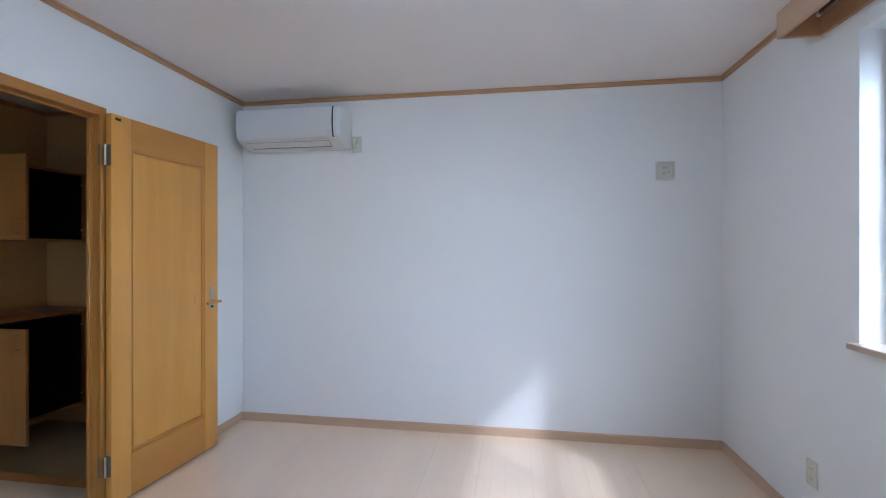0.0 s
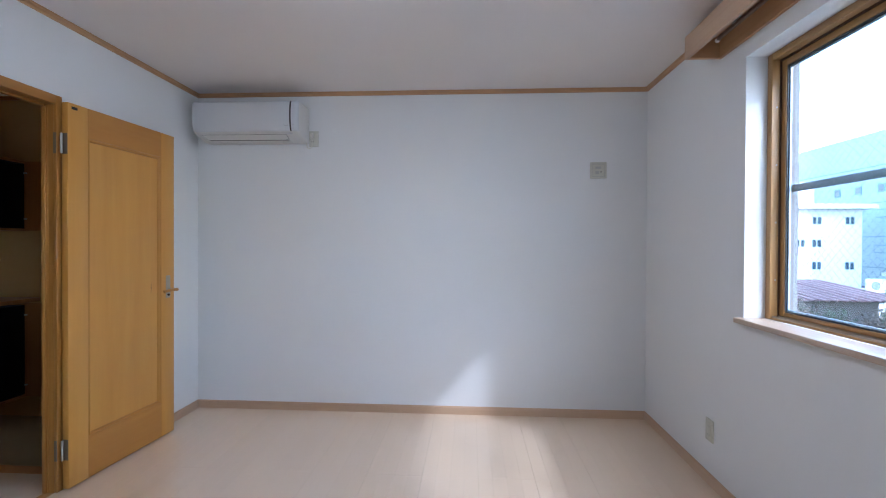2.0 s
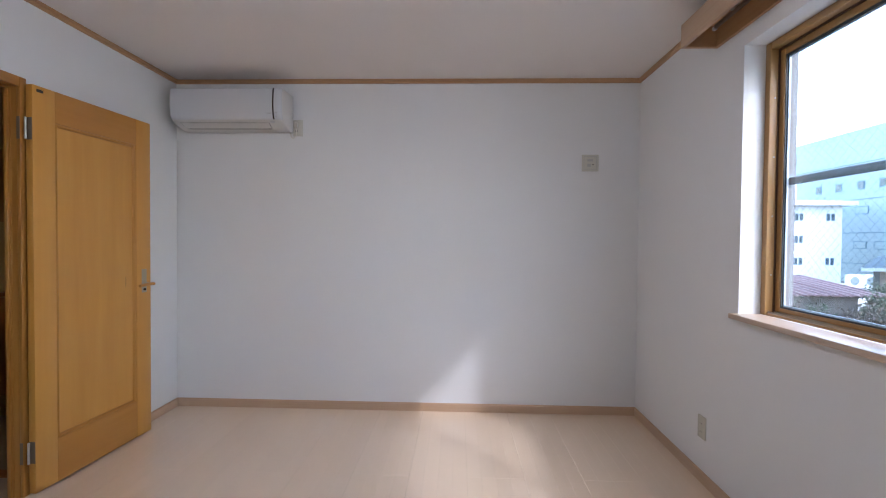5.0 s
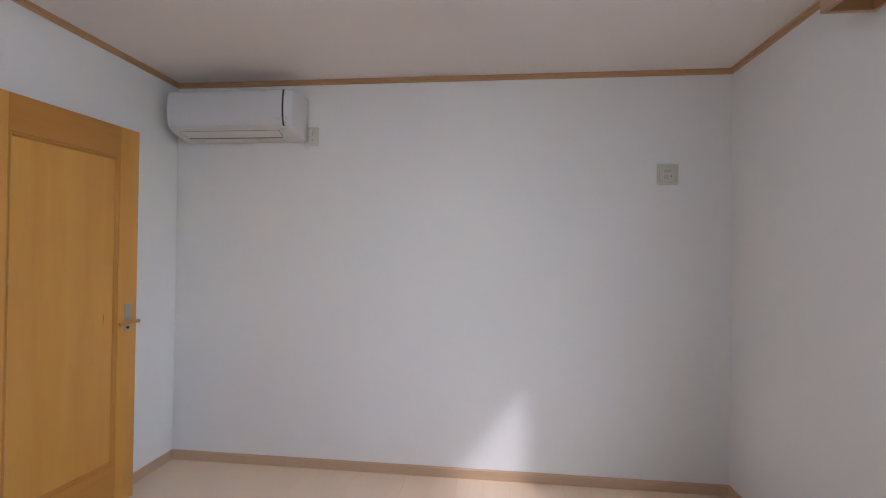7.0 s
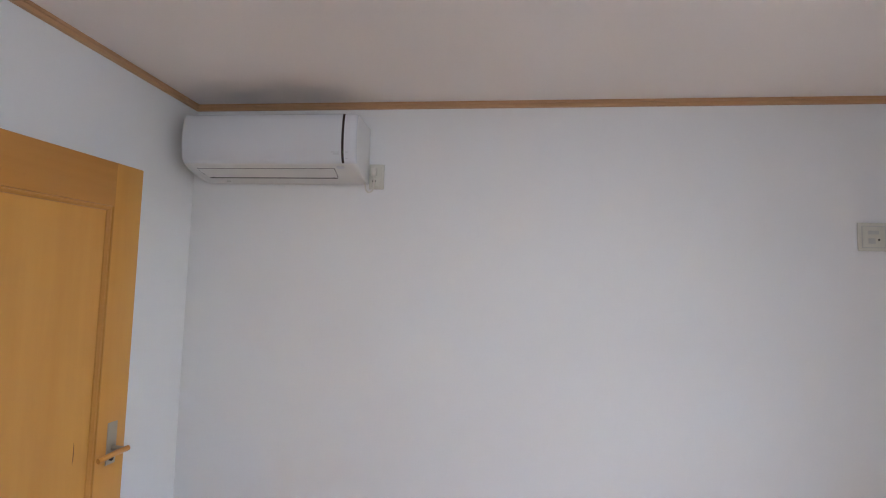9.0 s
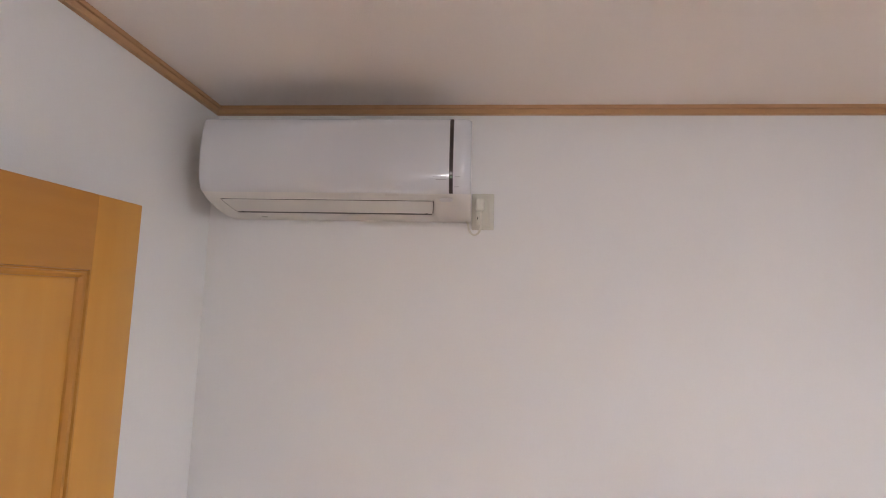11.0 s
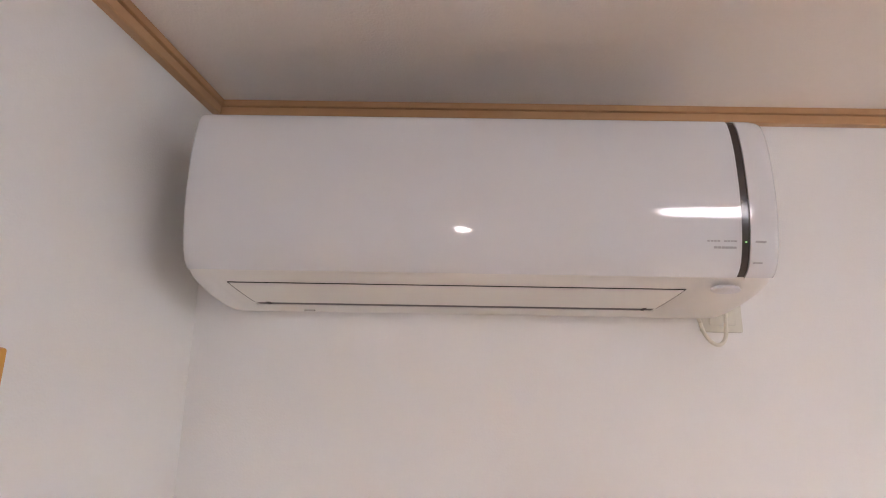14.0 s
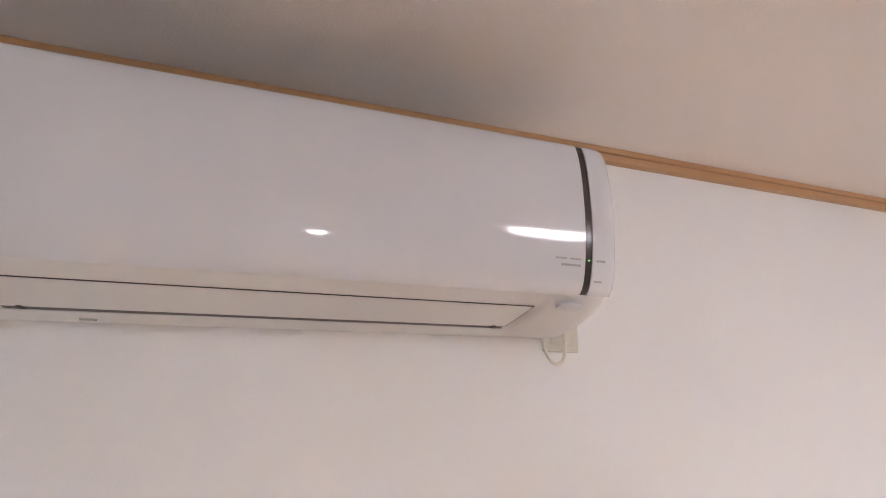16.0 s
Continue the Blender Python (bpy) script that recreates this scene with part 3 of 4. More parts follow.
part("front_panel", skin(steps(AC_L + 0.0006, 0.8010), FRONT, 0.0, 0.008), PLASTIC, ac, "glossy white curved front panel", smooth=True)
part("side_cover", skin(steps(0.8120, AC_R - 0.0006), FRONT, 0.0002, 0.008), PLASTIC, ac, "glossy white end cover", smooth=True)
strip = part("indicator_strip", skin([0.8012, 0.8025, 0.8105, 0.8118], SECTION[2:34], 0.0016, 0.008), DARK, ac, "dark brown vertical indicator strip", smooth=True)


def on_front(x, z):
    """The place on the front skin at that height."""
    for (y0, z0), (y1, z1) in zip(SECTION[3:], SECTION[4:]):
        if z1 <= z <= z0:
            return y0 + (y1 - y0) * (z0 - z) / (z0 - z1) + ends_in(x)
    return -0.2


def plaque(x0, x1, z0, z1, thick=0.0006):
    bm = bmesh.new()
    vs = []
    for x in (x0, x1):
        for z in (z0, z1):
            for d in (0.001, -thick):
                vs.append(bm.verts.new((x, on_front(x, z) + d, z)))
    for f in ((0, 1, 3, 2), (4, 6, 7, 5), (0, 4, 5, 1), (2, 3, 7, 6), (0, 2, 6, 4), (1, 5, 7, 3)):
        bm.faces.new([vs[i] for i in f])
    return bm


# printed marks beside the strip
for k in range(9):
    if k == 4:
        continue
    part("printed_mark", plaque(0.7575 + 0.0042 * k, 0.7607 + 0.0042 * k, 2.0888, 2.0908), GREY_TEXT, ac)
for k in range(6):
    part("printed_mark", plaque(0.7660 + 0.0048 * k, 0.7700 + 0.0048 * k, 2.0805, 2.0832), GREY_TEXT, ac)
for k in range(4):
    part("printed_mark", plaque(0.8180 + 0.0035 * k, 0.8208 + 0.0035 * k, 2.0884, 2.0908), GREY_TEXT, ac)
for k in range(4):
    part("printed_mark", plaque(0.8165 + 0.0030 * k, 0.8188 + 0.0030 * k, 2.0625, 2.0645), GREY_TEXT, ac)
part("indicator_light", plaque(0.8056, 0.8073, 2.0886, 2.0901, 0.0004), LED_GREEN, strip, "small green light")
bm = disc(bmesh.new(), (0, 0, 0), 0.012, 0.004, "y", 28, 0.001)
bm.transform(Matrix.Translation((0.7925, -0.1975, 2.0335)) @ Matrix.Rotation(radians(56), 4, "X") @ Matrix.Diagonal((1.6, 1, 0.62, 1)) @ Matrix.Rotation(radians(180), 4, "Z"))
part("sensor_window", bm, SENSOR, ac, "grey oval sensor window", smooth=True)

# the air outlet and its flap
LO0, LO1 = Vector((0, -0.1760, 2.0335)), Vector((0, -0.0860, 2.0075))
slope = (LO1 - LO0).normalized()
down = Vector((0, slope.z, -slope.y))
if down.z > 0:
    down = -down


def slab(xa0, xa1, xb0, xb1, s0, s1, top, bottom):
    """A thin plate on the sloping underside; s0 and s1 run from front to back."""
    bm = bmesh.new()
    vs = []
    for (xx, s) in (((xa0, xa1), s0), ((xb0, xb1), s1)):
        for x in xx:
            for h in (top, bottom):
                vs.append(bm.verts.new(LO0 + slope * s + down * h + Vector((x, 0, 0))))
    for f in ((0, 1, 3, 2), (4, 6, 7, 5), (0, 4, 5, 1), (2, 3, 7, 6), (0, 2, 6, 4), (1, 5, 7, 3)):
        bm.faces.new([vs[i] for i in f])
    return bm


def curved(s0, s1, grow, top, bottom):
    """The flap's outline: a plate on the underside whose ends sweep in towards the wall."""
    bm = bmesh.new()
    n = 8
    rows = []
    for i in range(n + 1):
        f = i / n
        q = s0 + (s1 - s0) * f
        sweep = 0.012 * (1 - math.sqrt(1 - min(1.0, q / 0.1) ** 2)) + 0.004 * q / 0.08
        xa, xb = 0.1337 + sweep - grow, 0.7545 - sweep * 0.85 + grow
        rows.append([bm.verts.new(LO0 + slope * q + down * h + Vector((x, 0, 0))) for x in (xa, xb) for h in (top, bottom)])
    for u, w in zip(rows, rows[1:]):
        for i, j in ((0, 1), (1, 3), (3, 2), (2, 0)):
            bm.faces.new((u[i], u[j], w[j], w[i]))
    bm.faces.new([rows[0][i] for i in (0, 1, 3, 2)])
    bm.faces.new([rows[-1][i] for i in (0, 2, 3, 1)])
    return bm


# Black and grey plates paint the shade in the gaps round the flap.
part("air_outlet", curved(0.0052, 0.0832, 0.0022, -0.008, -0.0016), BLACK, ac, "black plate for the shaded gap round the flap")
part("outlet_throat", curved(0.0832, 0.0925, 0.0, -0.008, -0.0019), THROAT, ac, "grey plate painting the shade in the slot behind the flap")
flap = part("flap", curved(0.0061, 0.0820, 0.0, -0.006, -0.0010), PLASTIC_SATIN, ac, "long white air flap, shut")
for x in (0.160, 0.7275):
    part("flap_pin", slab(x, x + 0.005, x, x + 0.005, 0.0795, 0.090, -0.006, -0.0004), BLACK, flap)
part("lower_lip", slab(0.140, 0.748, 0.140, 0.748, 0.0925, 0.1025, -0.006, -0.0008), PLASTIC_SATIN, ac)
part("drain_tab", boxed(0.207, 0.223, -0.062, -0.056, 2.0008, 2.0035), PLATE_GREY, ac)

# ---- sockets and plates ----
def plate(name, m, w, h, label, category):
    """A rounded wall plate, its face towards local -y."""
    t = thing(name, m, label, category)
    part("cover", box(bmesh.new(), -w / 2, w / 2, -0.008, 0, -h / 2, h / 2, 0.003), PLATE, t, local=True, smooth=True)
    return t


acs = plate("wall_socket", pose(0.899, 0, 2.037), 0.070, 0.116, "ivory wall socket beside the air conditioner", "wall socket")
acs_in = part("socket_insert", box(bmesh.new(), -0.022, 0.022, -0.0098, -0.007, -0.046, 0.046, 0.001), PLATE, acs, local=True)
for x in (-0.0165, -0.0035):
    part("socket_slot", box(bmesh.new(), x - 0.0012, x + 0.0012, -0.0104, -0.009, -0.026, -0.017), BLACK, acs_in, local=True)
plug = thing("power_plug", pose(0.888, -0.010, 2.02), "ivory power plug with a short looping cable", "power plug")
bm = box(bmesh.new(), 0.876, 0.904, -0.036, -0.0102, 2.036, 2.074, 0.007)
part("plug_body", bm, CABLE, plug, smooth=True)
pts = [(0.890, -0.026, 2.040), (0.894, -0.028, 2.022), (0.894, -0.027, 2.004)] + [(0.894 - (0.894 - 0.853) * (0.5 - 0.5 * math.cos(math.pi * k / 16)), -0.024 - 0.010 * math.sin(math.pi * k / 16), 1.995 - 0.036 * math.sin(math.pi * k / 16)) for k in range(1, 17)] + [(0.846, -0.030, 2.004)]
part("cable", tube(bmesh.new(), pts, 0.0032, 8), CABLE, plug, "ivory cable loop", smooth=True)

tv = plate("wall_plate", pose(2.990, 0, 1.794), 0.117, 0.117, "square ivory wall plate with two inserts", "wall plate")
ring = bmesh.new()
for a in ((-0.046, 0.046, 0.043, 0.046), (-0.046, 0.046, -0.046, -0.043), (-0.046, -0.043, -0.043, 0.043), (0.043, 0.046, -0.043, 0.043)):
    box(ring, a[0], a[1], -0.0088, -0.007, a[2], a[3])
part("inner_line", ring, PLATE_GREY, tv, local=True)
ins = part("insert_field", box(bmesh.new(), -0.042, 0.042, -0.0100, -0.007, -0.042, 0.042, 0.0015), PLATE, tv, local=True, smooth=True)
part("label_window", box(bmesh.new(), -0.022, 0.018, -0.0112, -0.0095, 0.010, 0.026, 0.0008), PLATE_GREY, ins, local=True)
part("rocker", box(bmesh.new(), -0.022, 0.004, -0.0115, -0.0095, -0.028, -0.006, 0.0008), PLATE_GREY, ins, local=True)
part("pilot_lamp", disc(bmesh.new(), (0.018, -0.0095, -0.012), 0.004, -0.002, "y", 14), DARK, ins, local=True)

so = plate("wall_socket", pose(W, -0.8915, 0.286, 0, 0, -90), 0.072, 0.116, "ivory wall socket low on the white wall", "wall socket")
so_in = part("socket_insert", box(bmesh.new(), -0.021, 0.021, -0.0096, -0.007, -0.047, 0.047, 0.001), PLATE, so, local=True)
for z in (-0.024, 0.020):
    for x in (-0.0065, 0.0065):
        part("socket_slot", box(bmesh.new(), x - 0.0009, x + 0.0009, -0.0100, -0.009, z - 0.004, z + 0.004), BLACK, so_in, local=True)

# ---- the ceiling light, and a glowing disc added for a glint ----
cl = thing("ceiling_light", pose(1.67, -1.80, 2.30), "round white ceiling light, switched on", "ceiling light")
part("base", disc(bmesh.new(), (1.67, -1.80, H), 0.14, -0.040, "z", 48), PLASTIC_SATIN, cl, smooth=True)
bm = bmesh.new()
prof = [(0.200, H - 0.012), (0.212, H - 0.035), (0.212, H - 0.062), (0.200, H - 0.085), (0.170, H - 0.104), (0.120, H - 0.117), (0.060, H - 0.123), (0.02, H - 0.124)]
rings = [[bm.verts.new((1.67 + r * math.cos(k * math.tau / 48), -1.80 + r * math.sin(k * math.tau / 48), z)) for k in range(48)] for r, z in prof]
for u, w in zip(rings, rings[1:]):
    for k in range(48):
        bm.faces.new((u[k], u[(k + 1) % 48], w[(k + 1) % 48], w[k]))
bm.faces.new(rings[-1])
part("shade", bm, LAMP, cl, "glowing milk-white shade", smooth=True)
# Unseen, added source: its reflection makes the small glint on the front panel.
wl = thing("glint_disc", pose(0.565, SOUTH, 1.91), "unseen glowing disc added for a glint on the air conditioner", "wall lamp")
part("mount", disc(bmesh.new(), (0.565, SOUTH, 1.91), 0.065, 0.02, "y", 32), PLASTIC_SATIN, wl, smooth=True)
part("lens", disc(bmesh.new(), (0.565, SOUTH + 0.0195, 1.91), 0.050, 0.012, "y", 32, 0.004), SPOT, wl, smooth=True)

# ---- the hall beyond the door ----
single("hall_wall_west", wall(bmesh.new(), "x", HALL_W, -0.12, SOUTH, 0.0, -0.2, H + 0.1), HALL_PAPER, "cream wallpapered hall wall, warm light in its colour", "wall", **structure)
single("hall_wall_north", boxed(HALL_W, HALL_X, -0.012, -0.0005, -0.2, H), HALL_PAPER, "cream wallpapered end wall of the hall, warm light in its colour", "wall", **structure)
single("hall_wall_east", wall(bmesh.new(), "x", HALL_X - 0.0005, -0.010, SOUTH, -0.012, 0.0, H, (-1.968, -1.187, 0.0, 1.97)), HALL_PAPER, "cream wallpapered hall side of the door wall, warm light in its colour", "wall", **structure)
single("hall_ceiling", boxed(HALL_W, HALL_X, SOUTH, 0.0, H + 0.0005, H + 0.1), CEILING_PAPER, "off-white hall ceiling", "ceiling", **structure)
HC = [(o, z - 0.002) for o, z in CROWN]
single("hall_crown_trim", run(bmesh.new(), HC, (HALL_W, -0.012, 0), (HALL_X - 0.0105, -0.012, 0), (0, -1, 0)), CABINET, "brown wooden strip under the hall ceiling", "trim", **structure)
single("hall_crown_trim", run(bmesh.new(), HC, (HALL_W, SOUTH, 0), (HALL_W, -0.035, 0), (1, 0, 0)), CABINET, "brown wooden strip under the hall ceiling", "trim", **structure)
single("entrance_floor", boxed(HALL_W, HALL_X - 0.0105, -0.955, -0.012, -0.16, -0.10), GENKAN, "beige lowered entrance floor", "floor", **structure)
single("entrance_step", box(bmesh.new(), HALL_W, HALL_X - 0.0105, -1.035, -0.955, -0.16, 0.001, 0.003), CABINET, "brown wooden step edge at the entrance", "step", **structure)


hw = thing("window_2", pose(-0.48, SOUTH - 0.07, 0.6), "narrow hall window with two cross bars", "window", kind="structure")
for a in ((-0.659, -0.634, 0.601, 1.949), (-0.326, -0.301, 0.601, 1.949), (-0.634, -0.326, 0.601, 0.630), (-0.634, -0.326, 1.920, 1.949), (-0.634, -0.326, 1.04, 1.06), (-0.634, -0.326, 1.48, 1.50)):
    part("window_frame", boxed(a[0], a[1], SOUTH - 0.09, SOUTH - 0.05, a[2], a[3]), SASH_UP, hw)
g = part("pane", boxed(-0.634, -0.326, SOUTH - 0.072, SOUTH - 0.068, 0.630, 1.920), FROSTED, hw, "frosted pane")
g.visible_shadow = False


def shoe_cabinet(z0, z1, handle_z, label, top):
    """A cabinet on the hall's end wall with both doors swung open; the shade inside is painted black."""
    x0, x1, y0, y1 = HALL_W, -1.265, -0.845, -0.115
    c = thing("shoe_cabinet", pose(-1.54, -0.455, z0), label, "cabinet", "entrance cabinets")
    t = 0.018
    part("side", boxed(x0, x1, y0, y0 + t, z0, z1), CABINET, c)
    part("side", boxed(x0, x1, y1 - t, y1, z0, z1), CABINET, c)
    part("bottom", boxed(x0, x1, y0 + t, y1 - t, z0, z0 + t), CABINET, c)
    if not top:
        part("top", boxed(x0, x1, y0 + t, y1 - t, z1 - t, z1), CABINET, c)
    # Thin near-black sheets over the inner faces paint the cabinet's shade.
    part("shade_lining", boxed(x0 + 0.001, x0 + 0.006, y0 + t, y1 - t, z0 + t, z1 - t), CABINET_SHADE, c, "near-black sheet standing in for the shade inside the cabinet")
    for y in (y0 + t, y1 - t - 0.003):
        part("shade_lining", boxed(x0 + 0.006, x1 - 0.002, y, y + 0.003, z0 + t, z1 - t), CABINET_SHADE, c)
    part("shade_lining", boxed(x0 + 0.006, x1 - 0.002, y0 + t + 0.003, y1 - t - 0.003, z0 + t, z0 + t + 0.003), CABINET_SHADE, c)
    part("shade_lining", boxed(x0 + 0.006, x1 - 0.002, y0 + t + 0.003, y1 - t - 0.003, z1 - t - 0.003, z1 - t), CABINET_SHADE, c)
    d = part("door", box(bmesh.new(), x1 + 0.004, x1 + 0.394, y0, y0 + 0.018, z0 + 0.002, z1 - 0.002, 0.0015), CABINET, c, "orange-brown door swung open", smooth=True)
    part("handle", tube(bmesh.new(), [(x1 + 0.34, y0, handle_z - 0.045), (x1 + 0.34, y0 - 0.025, handle_z - 0.045), (x1 + 0.34, y0 - 0.025, handle_z + 0.045), (x1 + 0.34, y0, handle_z + 0.045)], 0.007, 8), CABINET, d, "small wooden handle")
    d = part("door", box(bmesh.new(), x1 + 0.004, x1 + 0.394, y1 - 0.018, y1, z0 + 0.002, z1 - 0.002, 0.0015), CABINET, c, "orange-brown door swung open", smooth=True)
    for z in (z0 + 0.09, z1 - 0.09):
        part("cup_hinge", tube(bmesh.new(), [(x1 + 0.004, y1 - 0.026, z), (x1 + 0.022, y1 - 0.022, z)], 0.006, 8), METAL, d, "steel cup hinge")
    return c


shoe_cabinet(1.338, 1.860, 1.42, "orange-brown upper shoe cabinet with both doors open", False)
shoe_cabinet(0.095, 0.800, 0.72, "orange-brown lower shoe cabinet with both doors open", True)
single("cabinet_worktop", box(bmesh.new(), HALL_W, -1.245, -0.860, -0.030, 0.8005, 0.828, 0.002), CABINET, "orange-brown board on the lower shoe cabinet", "worktop", smooth=True)

# ---- outside ----
GZ = -4.2
single("ground", boxed(-600, 900, -600, 1200, GZ - 1, GZ), GROUND, "grey ground outside reaching far away", "ground", **structure)
single("own_roof", boxed(HALL_W - 0.3, W + 0.19, SOUTH - 0.3, 0.3, H + 0.101, H + 0.25), MORTAR, "flat roof over the rooms", "roof", **structure)
single("own_storey_below", boxed(HALL_W - 0.12, W + 0.16, SOUTH - 0.14, 0.14, GZ, -0.2005), MORTAR, "storey under the room", "building", **structure)
facade = single("outer_wall", wall(bmesh.new(), "x", W + 0.1655, 0.052, SOUTH - 0.14, 0.14, GZ, H + 0.1, (-2.791, -1.197, 0.895, 2.135)), MORTAR, "brick-faced outer wall round the window", "wall", **structure)

wb = thing("apartment_block", pose(46, 58, GZ), "white three-storey apartment block with a flat roof", "building")
wx0, wx1, wy0, wy1 = 30.0, 49.8, 55.0, 66.0
part("wall", boxed(wx0, wx1, wy0, wy1, GZ, 5.85), RENDER_WHITE, wb)
part("roof", boxed(wx0 - 1.0, wx1 + 1.1, wy0 - 1.0, wy1 + 1, 5.85, 6.45), RENDER_WHITE, wb, "projecting flat roof slab")
part("roof_tower", boxed(43.2, 45.6, 57, 60, 6.45, 9.4), RENDER_WHITE, wb)
for z in (4.44, 1.66, -1.08):
    for x in (42.5, 44.45, 48.3, 40.0):
        if (x == 42.5 and z != 1.66) or (x == 48.3 and z == 1.66):
            continue
        for dx in (-0.42, 0.16):
            win = part("window", boxed(x + dx - 0.02, x + dx + 0.42, wy0 - 0.05, wy0, z - 0.46, z + 0.46), TEAL_LINE, wb)
            part("pane", boxed(x + dx + 0.04, x + dx + 0.36, wy0 - 0.07, wy0 - 0.05, z - 0.40, z + 0.40), PANE_FAR, win)

tb = thing("long_building", pose(62, 70, GZ), "long pale teal building with small windows", "building")
tx = 57.0
part("wall", boxed(tx, tx + 14, 20, 79.0, GZ, 16.9), TEAL_PANEL, tb)
for z in (2.6, 7.2, 12.2, -1.6):
    part("joint", boxed(tx - 0.06, tx, 20, 79, z, z + 0.12), TEAL_LINE, tb)
for y in (57.57, 60.84, 64.5, 68.14, 74.0, 54.3, 51.0):
    win = part("window", boxed(tx - 0.08, tx, y - 0.55, y + 0.55, 8.6, 9.8), TEAL_LINE, tb)
    part("pane", boxed(tx - 0.10, tx - 0.08, y - 0.40, y + 0.40, 8.75, 9.65), PANE_FAR, win)
for y, z in ((60.6, 5.75), (60.79, 1.0), (57.59, 1.0), (55.0, 5.75)):
    win = part("window", boxed(tx - 0.08, tx, y - 1.0, y + 1.0, z - 0.55, z + 0.55), TEAL_LINE, tb)
    part("pane", boxed(tx - 0.10, tx - 0.08, y - 0.9, y + 0.9, z - 0.45, z + 0.45), TEAL_PANEL, win)


def ribbed(bm, a, b, c, d, n, depth):
    """A roof plane a-b (ridge) to d-c (eave) with n standing ribs down the slope."""
    a, b, c, d = (Vector(p) for p in (a, b, c, d))
    up = (b - a).cross(d - a).normalized()
    if up.z < 0:
        up = -up
    top, bot = [], []
    for k in range(n * 4 + 1):
        f = k / (n * 4)
        h = up * (depth if k % 4 == 0 else 0.0)
        top.append(bm.verts.new(a.lerp(b, f) + h))
        bot.append(bm.verts.new(d.lerp(c, f) + h))
    for k in range(n * 4):
        bm.faces.new((top[k], top[k + 1], bot[k + 1], bot[k]))
    return bm


hs = thing("low_house", pose(18, 20, GZ), "low house under a rust-red ribbed metal roof", "house")
part("wall", boxed(10.6, 20.2, 17.9, 23.0, GZ, -1.15), HOUSE_WALL, hs)
part("roof", ribbed(bmesh.new(), (10.0, 20.6, -0.48), (19.6, 20.6, -0.48), (21.3, 17.5, -1.15), (10.0, 17.5, -1.15), 30, 0.05), RUST_ROOF, hs, "rust-red ribbed roof slope")
part("roof", ribbed(bmesh.new(), (19.6, 20.6, -0.48), (10.0, 20.6, -0.48), (10.0, 23.7, -1.15), (21.3, 23.7, -1.15), 34, 0.045), RUST_ROOF, hs)
bm = bmesh.new()
bm.faces.new([bm.verts.new(p) for p in ((19.6, 20.6, -0.48), (21.3, 17.5, -1.15), (21.3, 23.7, -1.15))])
part("roof_hip", bm, RUST_ROOF, hs)
for k in range(26):
    f = k / 25
    p, q = Vector((10.0, 20.6, -0.44)).lerp(Vector((19.6, 20.6, -0.44)), f), Vector((10.0, 17.5, -1.11)).lerp(Vector((21.3, 17.5, -1.11)), f)
    part("roof_rib", tube(bmesh.new(), [p, q], 0.055, 6), ROOF_RIB, hs)
part("ridge_cap", tube(bmesh.new(), [(10.0, 20.6, -0.46), (19.6, 20.6, -0.46)], 0.06, 8), RUST_ROOF, hs)

h2 = thing("neighbour_house", pose(28, 23, GZ), "house with a blue-green metal roof", "house")
part("wall", boxed(25.0, 35.5, 22.2, 22.6, GZ, -0.12), HOUSE_WALL, h2)
part("roof", ribbed(bmesh.new(), (27.4, 25, 0.45), (36, 25, 0.75), (36, 21.8, -0.1), (23.6, 21.8, -0.1), 22, 0.05), TEAL_ROOF, h2)
bm = bmesh.new()
bm.faces.new([bm.verts.new(p) for p in ((27.4, 25, 0.45), (23.6, 21.8, -0.1), (26.4, 24.6, -0.1))])
part("roof_hip", bm, TEAL_ROOF, h2)
part("eave_board", boxed(23.6, 36, 21.75, 21.85, -0.26, -0.08), ALU_GREY, h2)
for k in range(2):
    u = thing("outdoor_unit", pose(32.8 + 1.2 * k, 33.2, -2.2), "white outdoor air conditioning unit on a flat roof", "outdoor unit")
    part("case", box(bmesh.new(), 32.4 + 1.2 * k, 33.3 + 1.2 * k, 33.0, 33.4, -2.2, -1.2, 0.03), RENDER_WHITE, u)
    part("grille", disc(bmesh.new(), (32.85 + 1.2 * k, 32.99, -1.7), 0.34, -0.02, "y", 24), ALU_GREY, u)
lr = thing("low_annex", pose(34, 34.5, GZ), "low white annex with a flat roof", "building")
part("wall", boxed(31.2, 37, 32.6, 36.5, GZ, -2.2), RENDER_WHITE, lr)


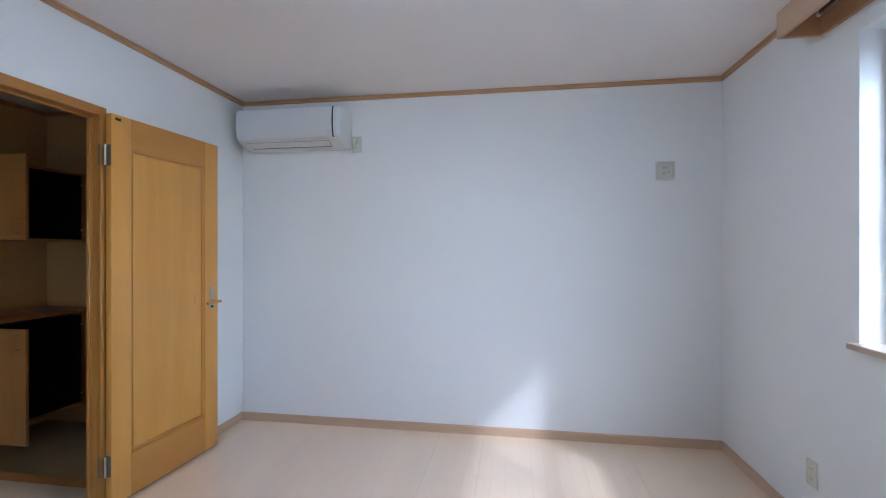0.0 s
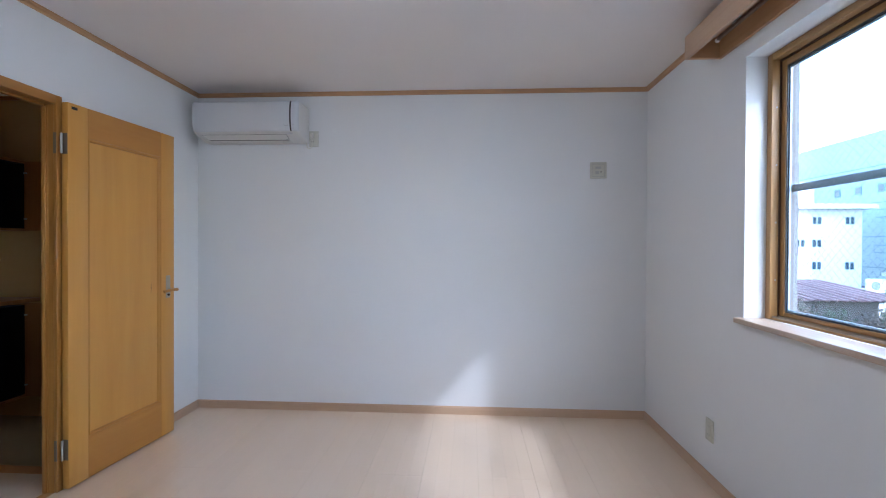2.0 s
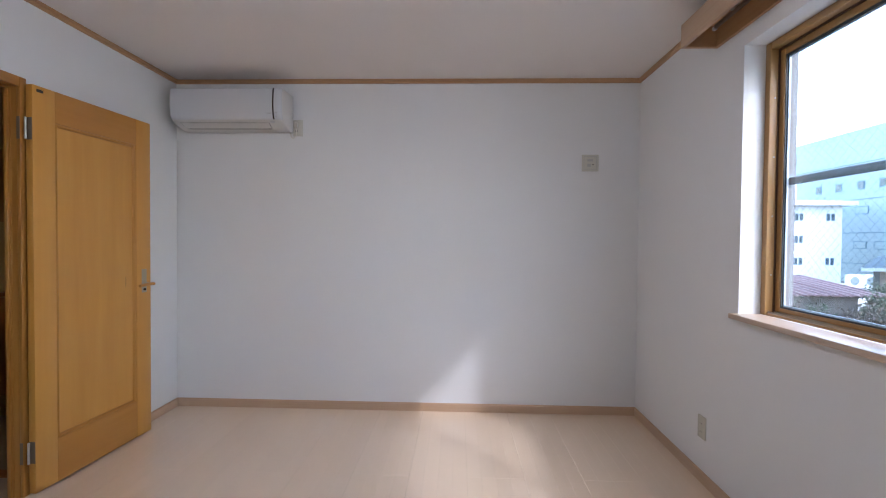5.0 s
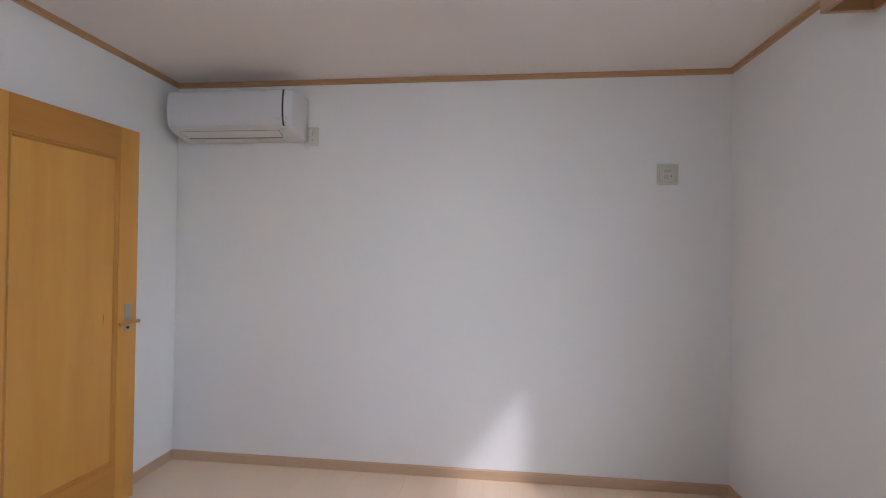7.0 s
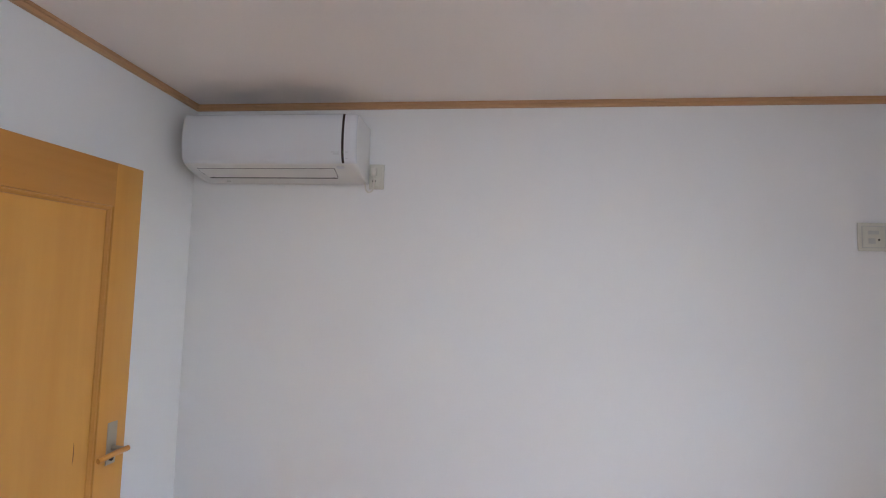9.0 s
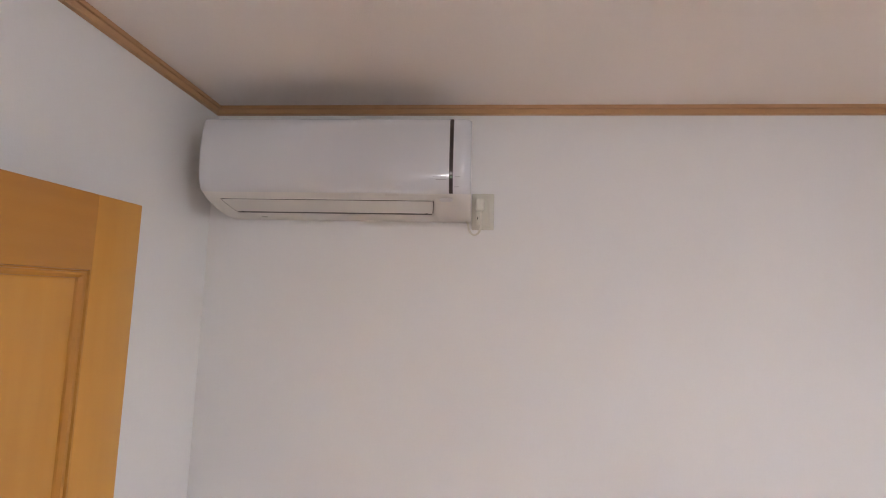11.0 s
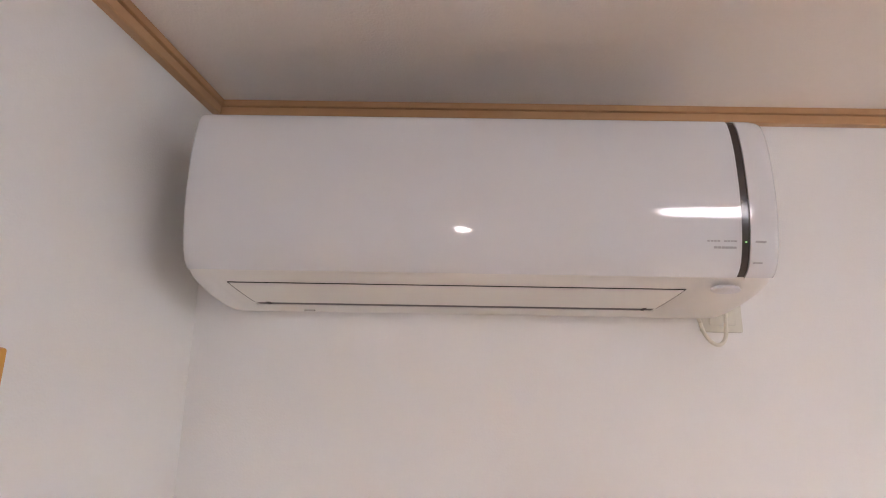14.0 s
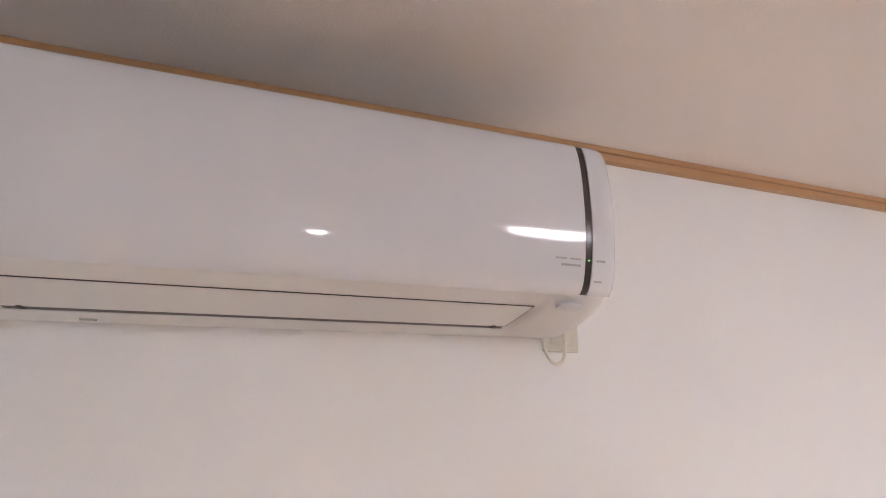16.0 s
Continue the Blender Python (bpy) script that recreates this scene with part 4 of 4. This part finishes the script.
def shrub(center, size, count, mat, seed):
    """A loose clump of small leaves on short stems."""
    rnd = random.Random(seed)
    s = thing("shrub", pose(*center), "loose mixed green and brown shrub by the houses", "shrub", "shrubs")
    bm, st = bmesh.new(), bmesh.new()
    base = Vector(center)
    tips = []
    for k in range(26):
        d = Vector((rnd.uniform(-1, 1), rnd.uniform(-1, 1), rnd.uniform(0.25, 1)))
        tip = base + Vector((d.x * size[0], d.y * size[1], d.z * size[2] * rnd.uniform(0.75, 1.0)))
        tube(st, [base + Vector((d.x * 0.2, d.y * 0.2, 0)), base.lerp(tip, 0.5) + Vector((0, 0, 0.12)), tip], 0.018, 5)
        tips.append(tip)
    for k in range(count):
        p = rnd.choice(tips) + Vector((rnd.gauss(0, 0.22 * size[0] ** 0.5), rnd.gauss(0, 0.22), rnd.gauss(-0.1, 0.26)))
        e = Euler((rnd.uniform(0, 6), rnd.uniform(0, 6), rnd.uniform(0, 6))).to_matrix()
        r = rnd.uniform(0.05, 0.11)
        bm.faces.new([bm.verts.new(p + e @ Vector(q)) for q in ((-r, 0, 0), (0, -r * 0.5, 0.01), (r, 0, 0), (0, r * 0.5, 0.01))])
    part("stems", st, LEAF_DRY, s)
    lv = part("leaves", bm, mat, s)
    lv["kind"] = "stuff"


for i, (x, y, sz, mt) in enumerate(((15.3, 16.4, 2.55, LEAF_DRY), (16.9, 16.2, 2.45, LEAF), (18.4, 16.2, 2.5, LEAF_DRY), (19.9, 16.1, 2.4, LEAF), (13.6, 16.4, 2.5, LEAF),
                                    (20.9, 17.6, 3.1, LEAF), (22.6, 18.6, 3.3, LEAF), (24.2, 20.0, 3.5, LEAF), (25.4, 19.0, 3.2, LEAF_DRY))):
    shrub((x, y, GZ), (1.05, 0.9, sz + (0.55 if x < 20.5 else 0.5)), 1900, mt, i)

# ---- brick faces beside the window ----
brick_mesh = mesh_of("brick", box(bmesh.new(), 0, 0.060, -0.0065, 0.0, 0, 0.052, 0.0015), BRICK)
for y, turn in ((-1.1885, 1), (-2.7955, -1)):
    for k in range(20):
        b = new("brick", brick_mesh)
        b.matrix_basis = pose(W + 0.162 + 0.0035 * ((k * 7) % 3 - 1) / 3, y, 0.899 + 0.0615 * k) @ Matrix.Diagonal((1, turn, 1, 1))
        b.parent = facade

# ---- floor boards ----
floor = single("floor", boxed(HALL_X, W, SOUTH, 0.0, -0.2, -0.0042), GROOVE, "glossy pale beige wooden plank floor", "floor", **structure)
hall_floor = single("hall_floor", boxed(HALL_W, HALL_X, SOUTH, -1.035, -0.2, -0.0042), GROOVE, "pale beige plank floor in the hall", "floor", **structure)
PITCH, LONG = 0.07575, 1.818
plank_meshes = {}


def plank(parent, x0, x1, y0, y1):
    key = (round(x1 - x0, 4), round(y1 - y0, 4))
    if key not in plank_meshes:
        bm = bmesh.new()
        w, d, c = x1 - x0, y1 - y0, 0.0002
        lo = [bm.verts.new(p) for p in ((0, 0, -0.004), (w, 0, -0.004), (w, d, -0.004), (0, d, -0.004))]
        mid = [bm.verts.new(p) for p in ((0, 0, -c), (w, 0, -c), (w, d, -c), (0, d, -c))]
        up = [bm.verts.new(p) for p in ((c, c, 0), (w - c, c, 0), (w - c, d - c, 0), (c, d - c, 0))]
        for u, v in ((lo, mid), (mid, up)):
            for i in range(4):
                bm.faces.new((u[i], u[(i + 1) % 4], v[(i + 1) % 4], v[i]))
        bm.faces.new(up)
        plank_meshes[key] = mesh_of("plank", bm, FLOORING)
    ob = new("plank", plank_meshes[key])
    ob.matrix_basis = pose(x0, y0, 0)
    ob.parent = parent


def lay(parent, x_from, x_to, y_from, y_to):
    n = math.ceil((x_to - x_from) / PITCH)
    for k in range(n):
        sheet = k // 4
        a, b = x_from + k * PITCH, min(x_from + (k + 1) * PITCH, x_to)
        gap = 0.0007 if k % 4 == 3 else 0.00018
        if b - a < 0.01:
            continue
        y = y_to + (0.909 if sheet % 2 else 0.35)
        while y > y_from:
            top, low = min(y, y_to), max(y - LONG, y_from)
            if top - low > 0.02:
                plank(parent, a, b - gap, low + 0.0007, top)
            y -= LONG


lay(floor, 0.0, W, SOUTH, 0.0)
lay(hall_floor, HALL_W, HALL_X - 0.0105, SOUTH, -1.035)
single("threshold", box(bmesh.new(), HALL_X - 0.0105, 0.0, -1.950, -1.205, -0.0041, 0.0008), PINE_HEAD, "golden pine threshold strip", "threshold", **structure)
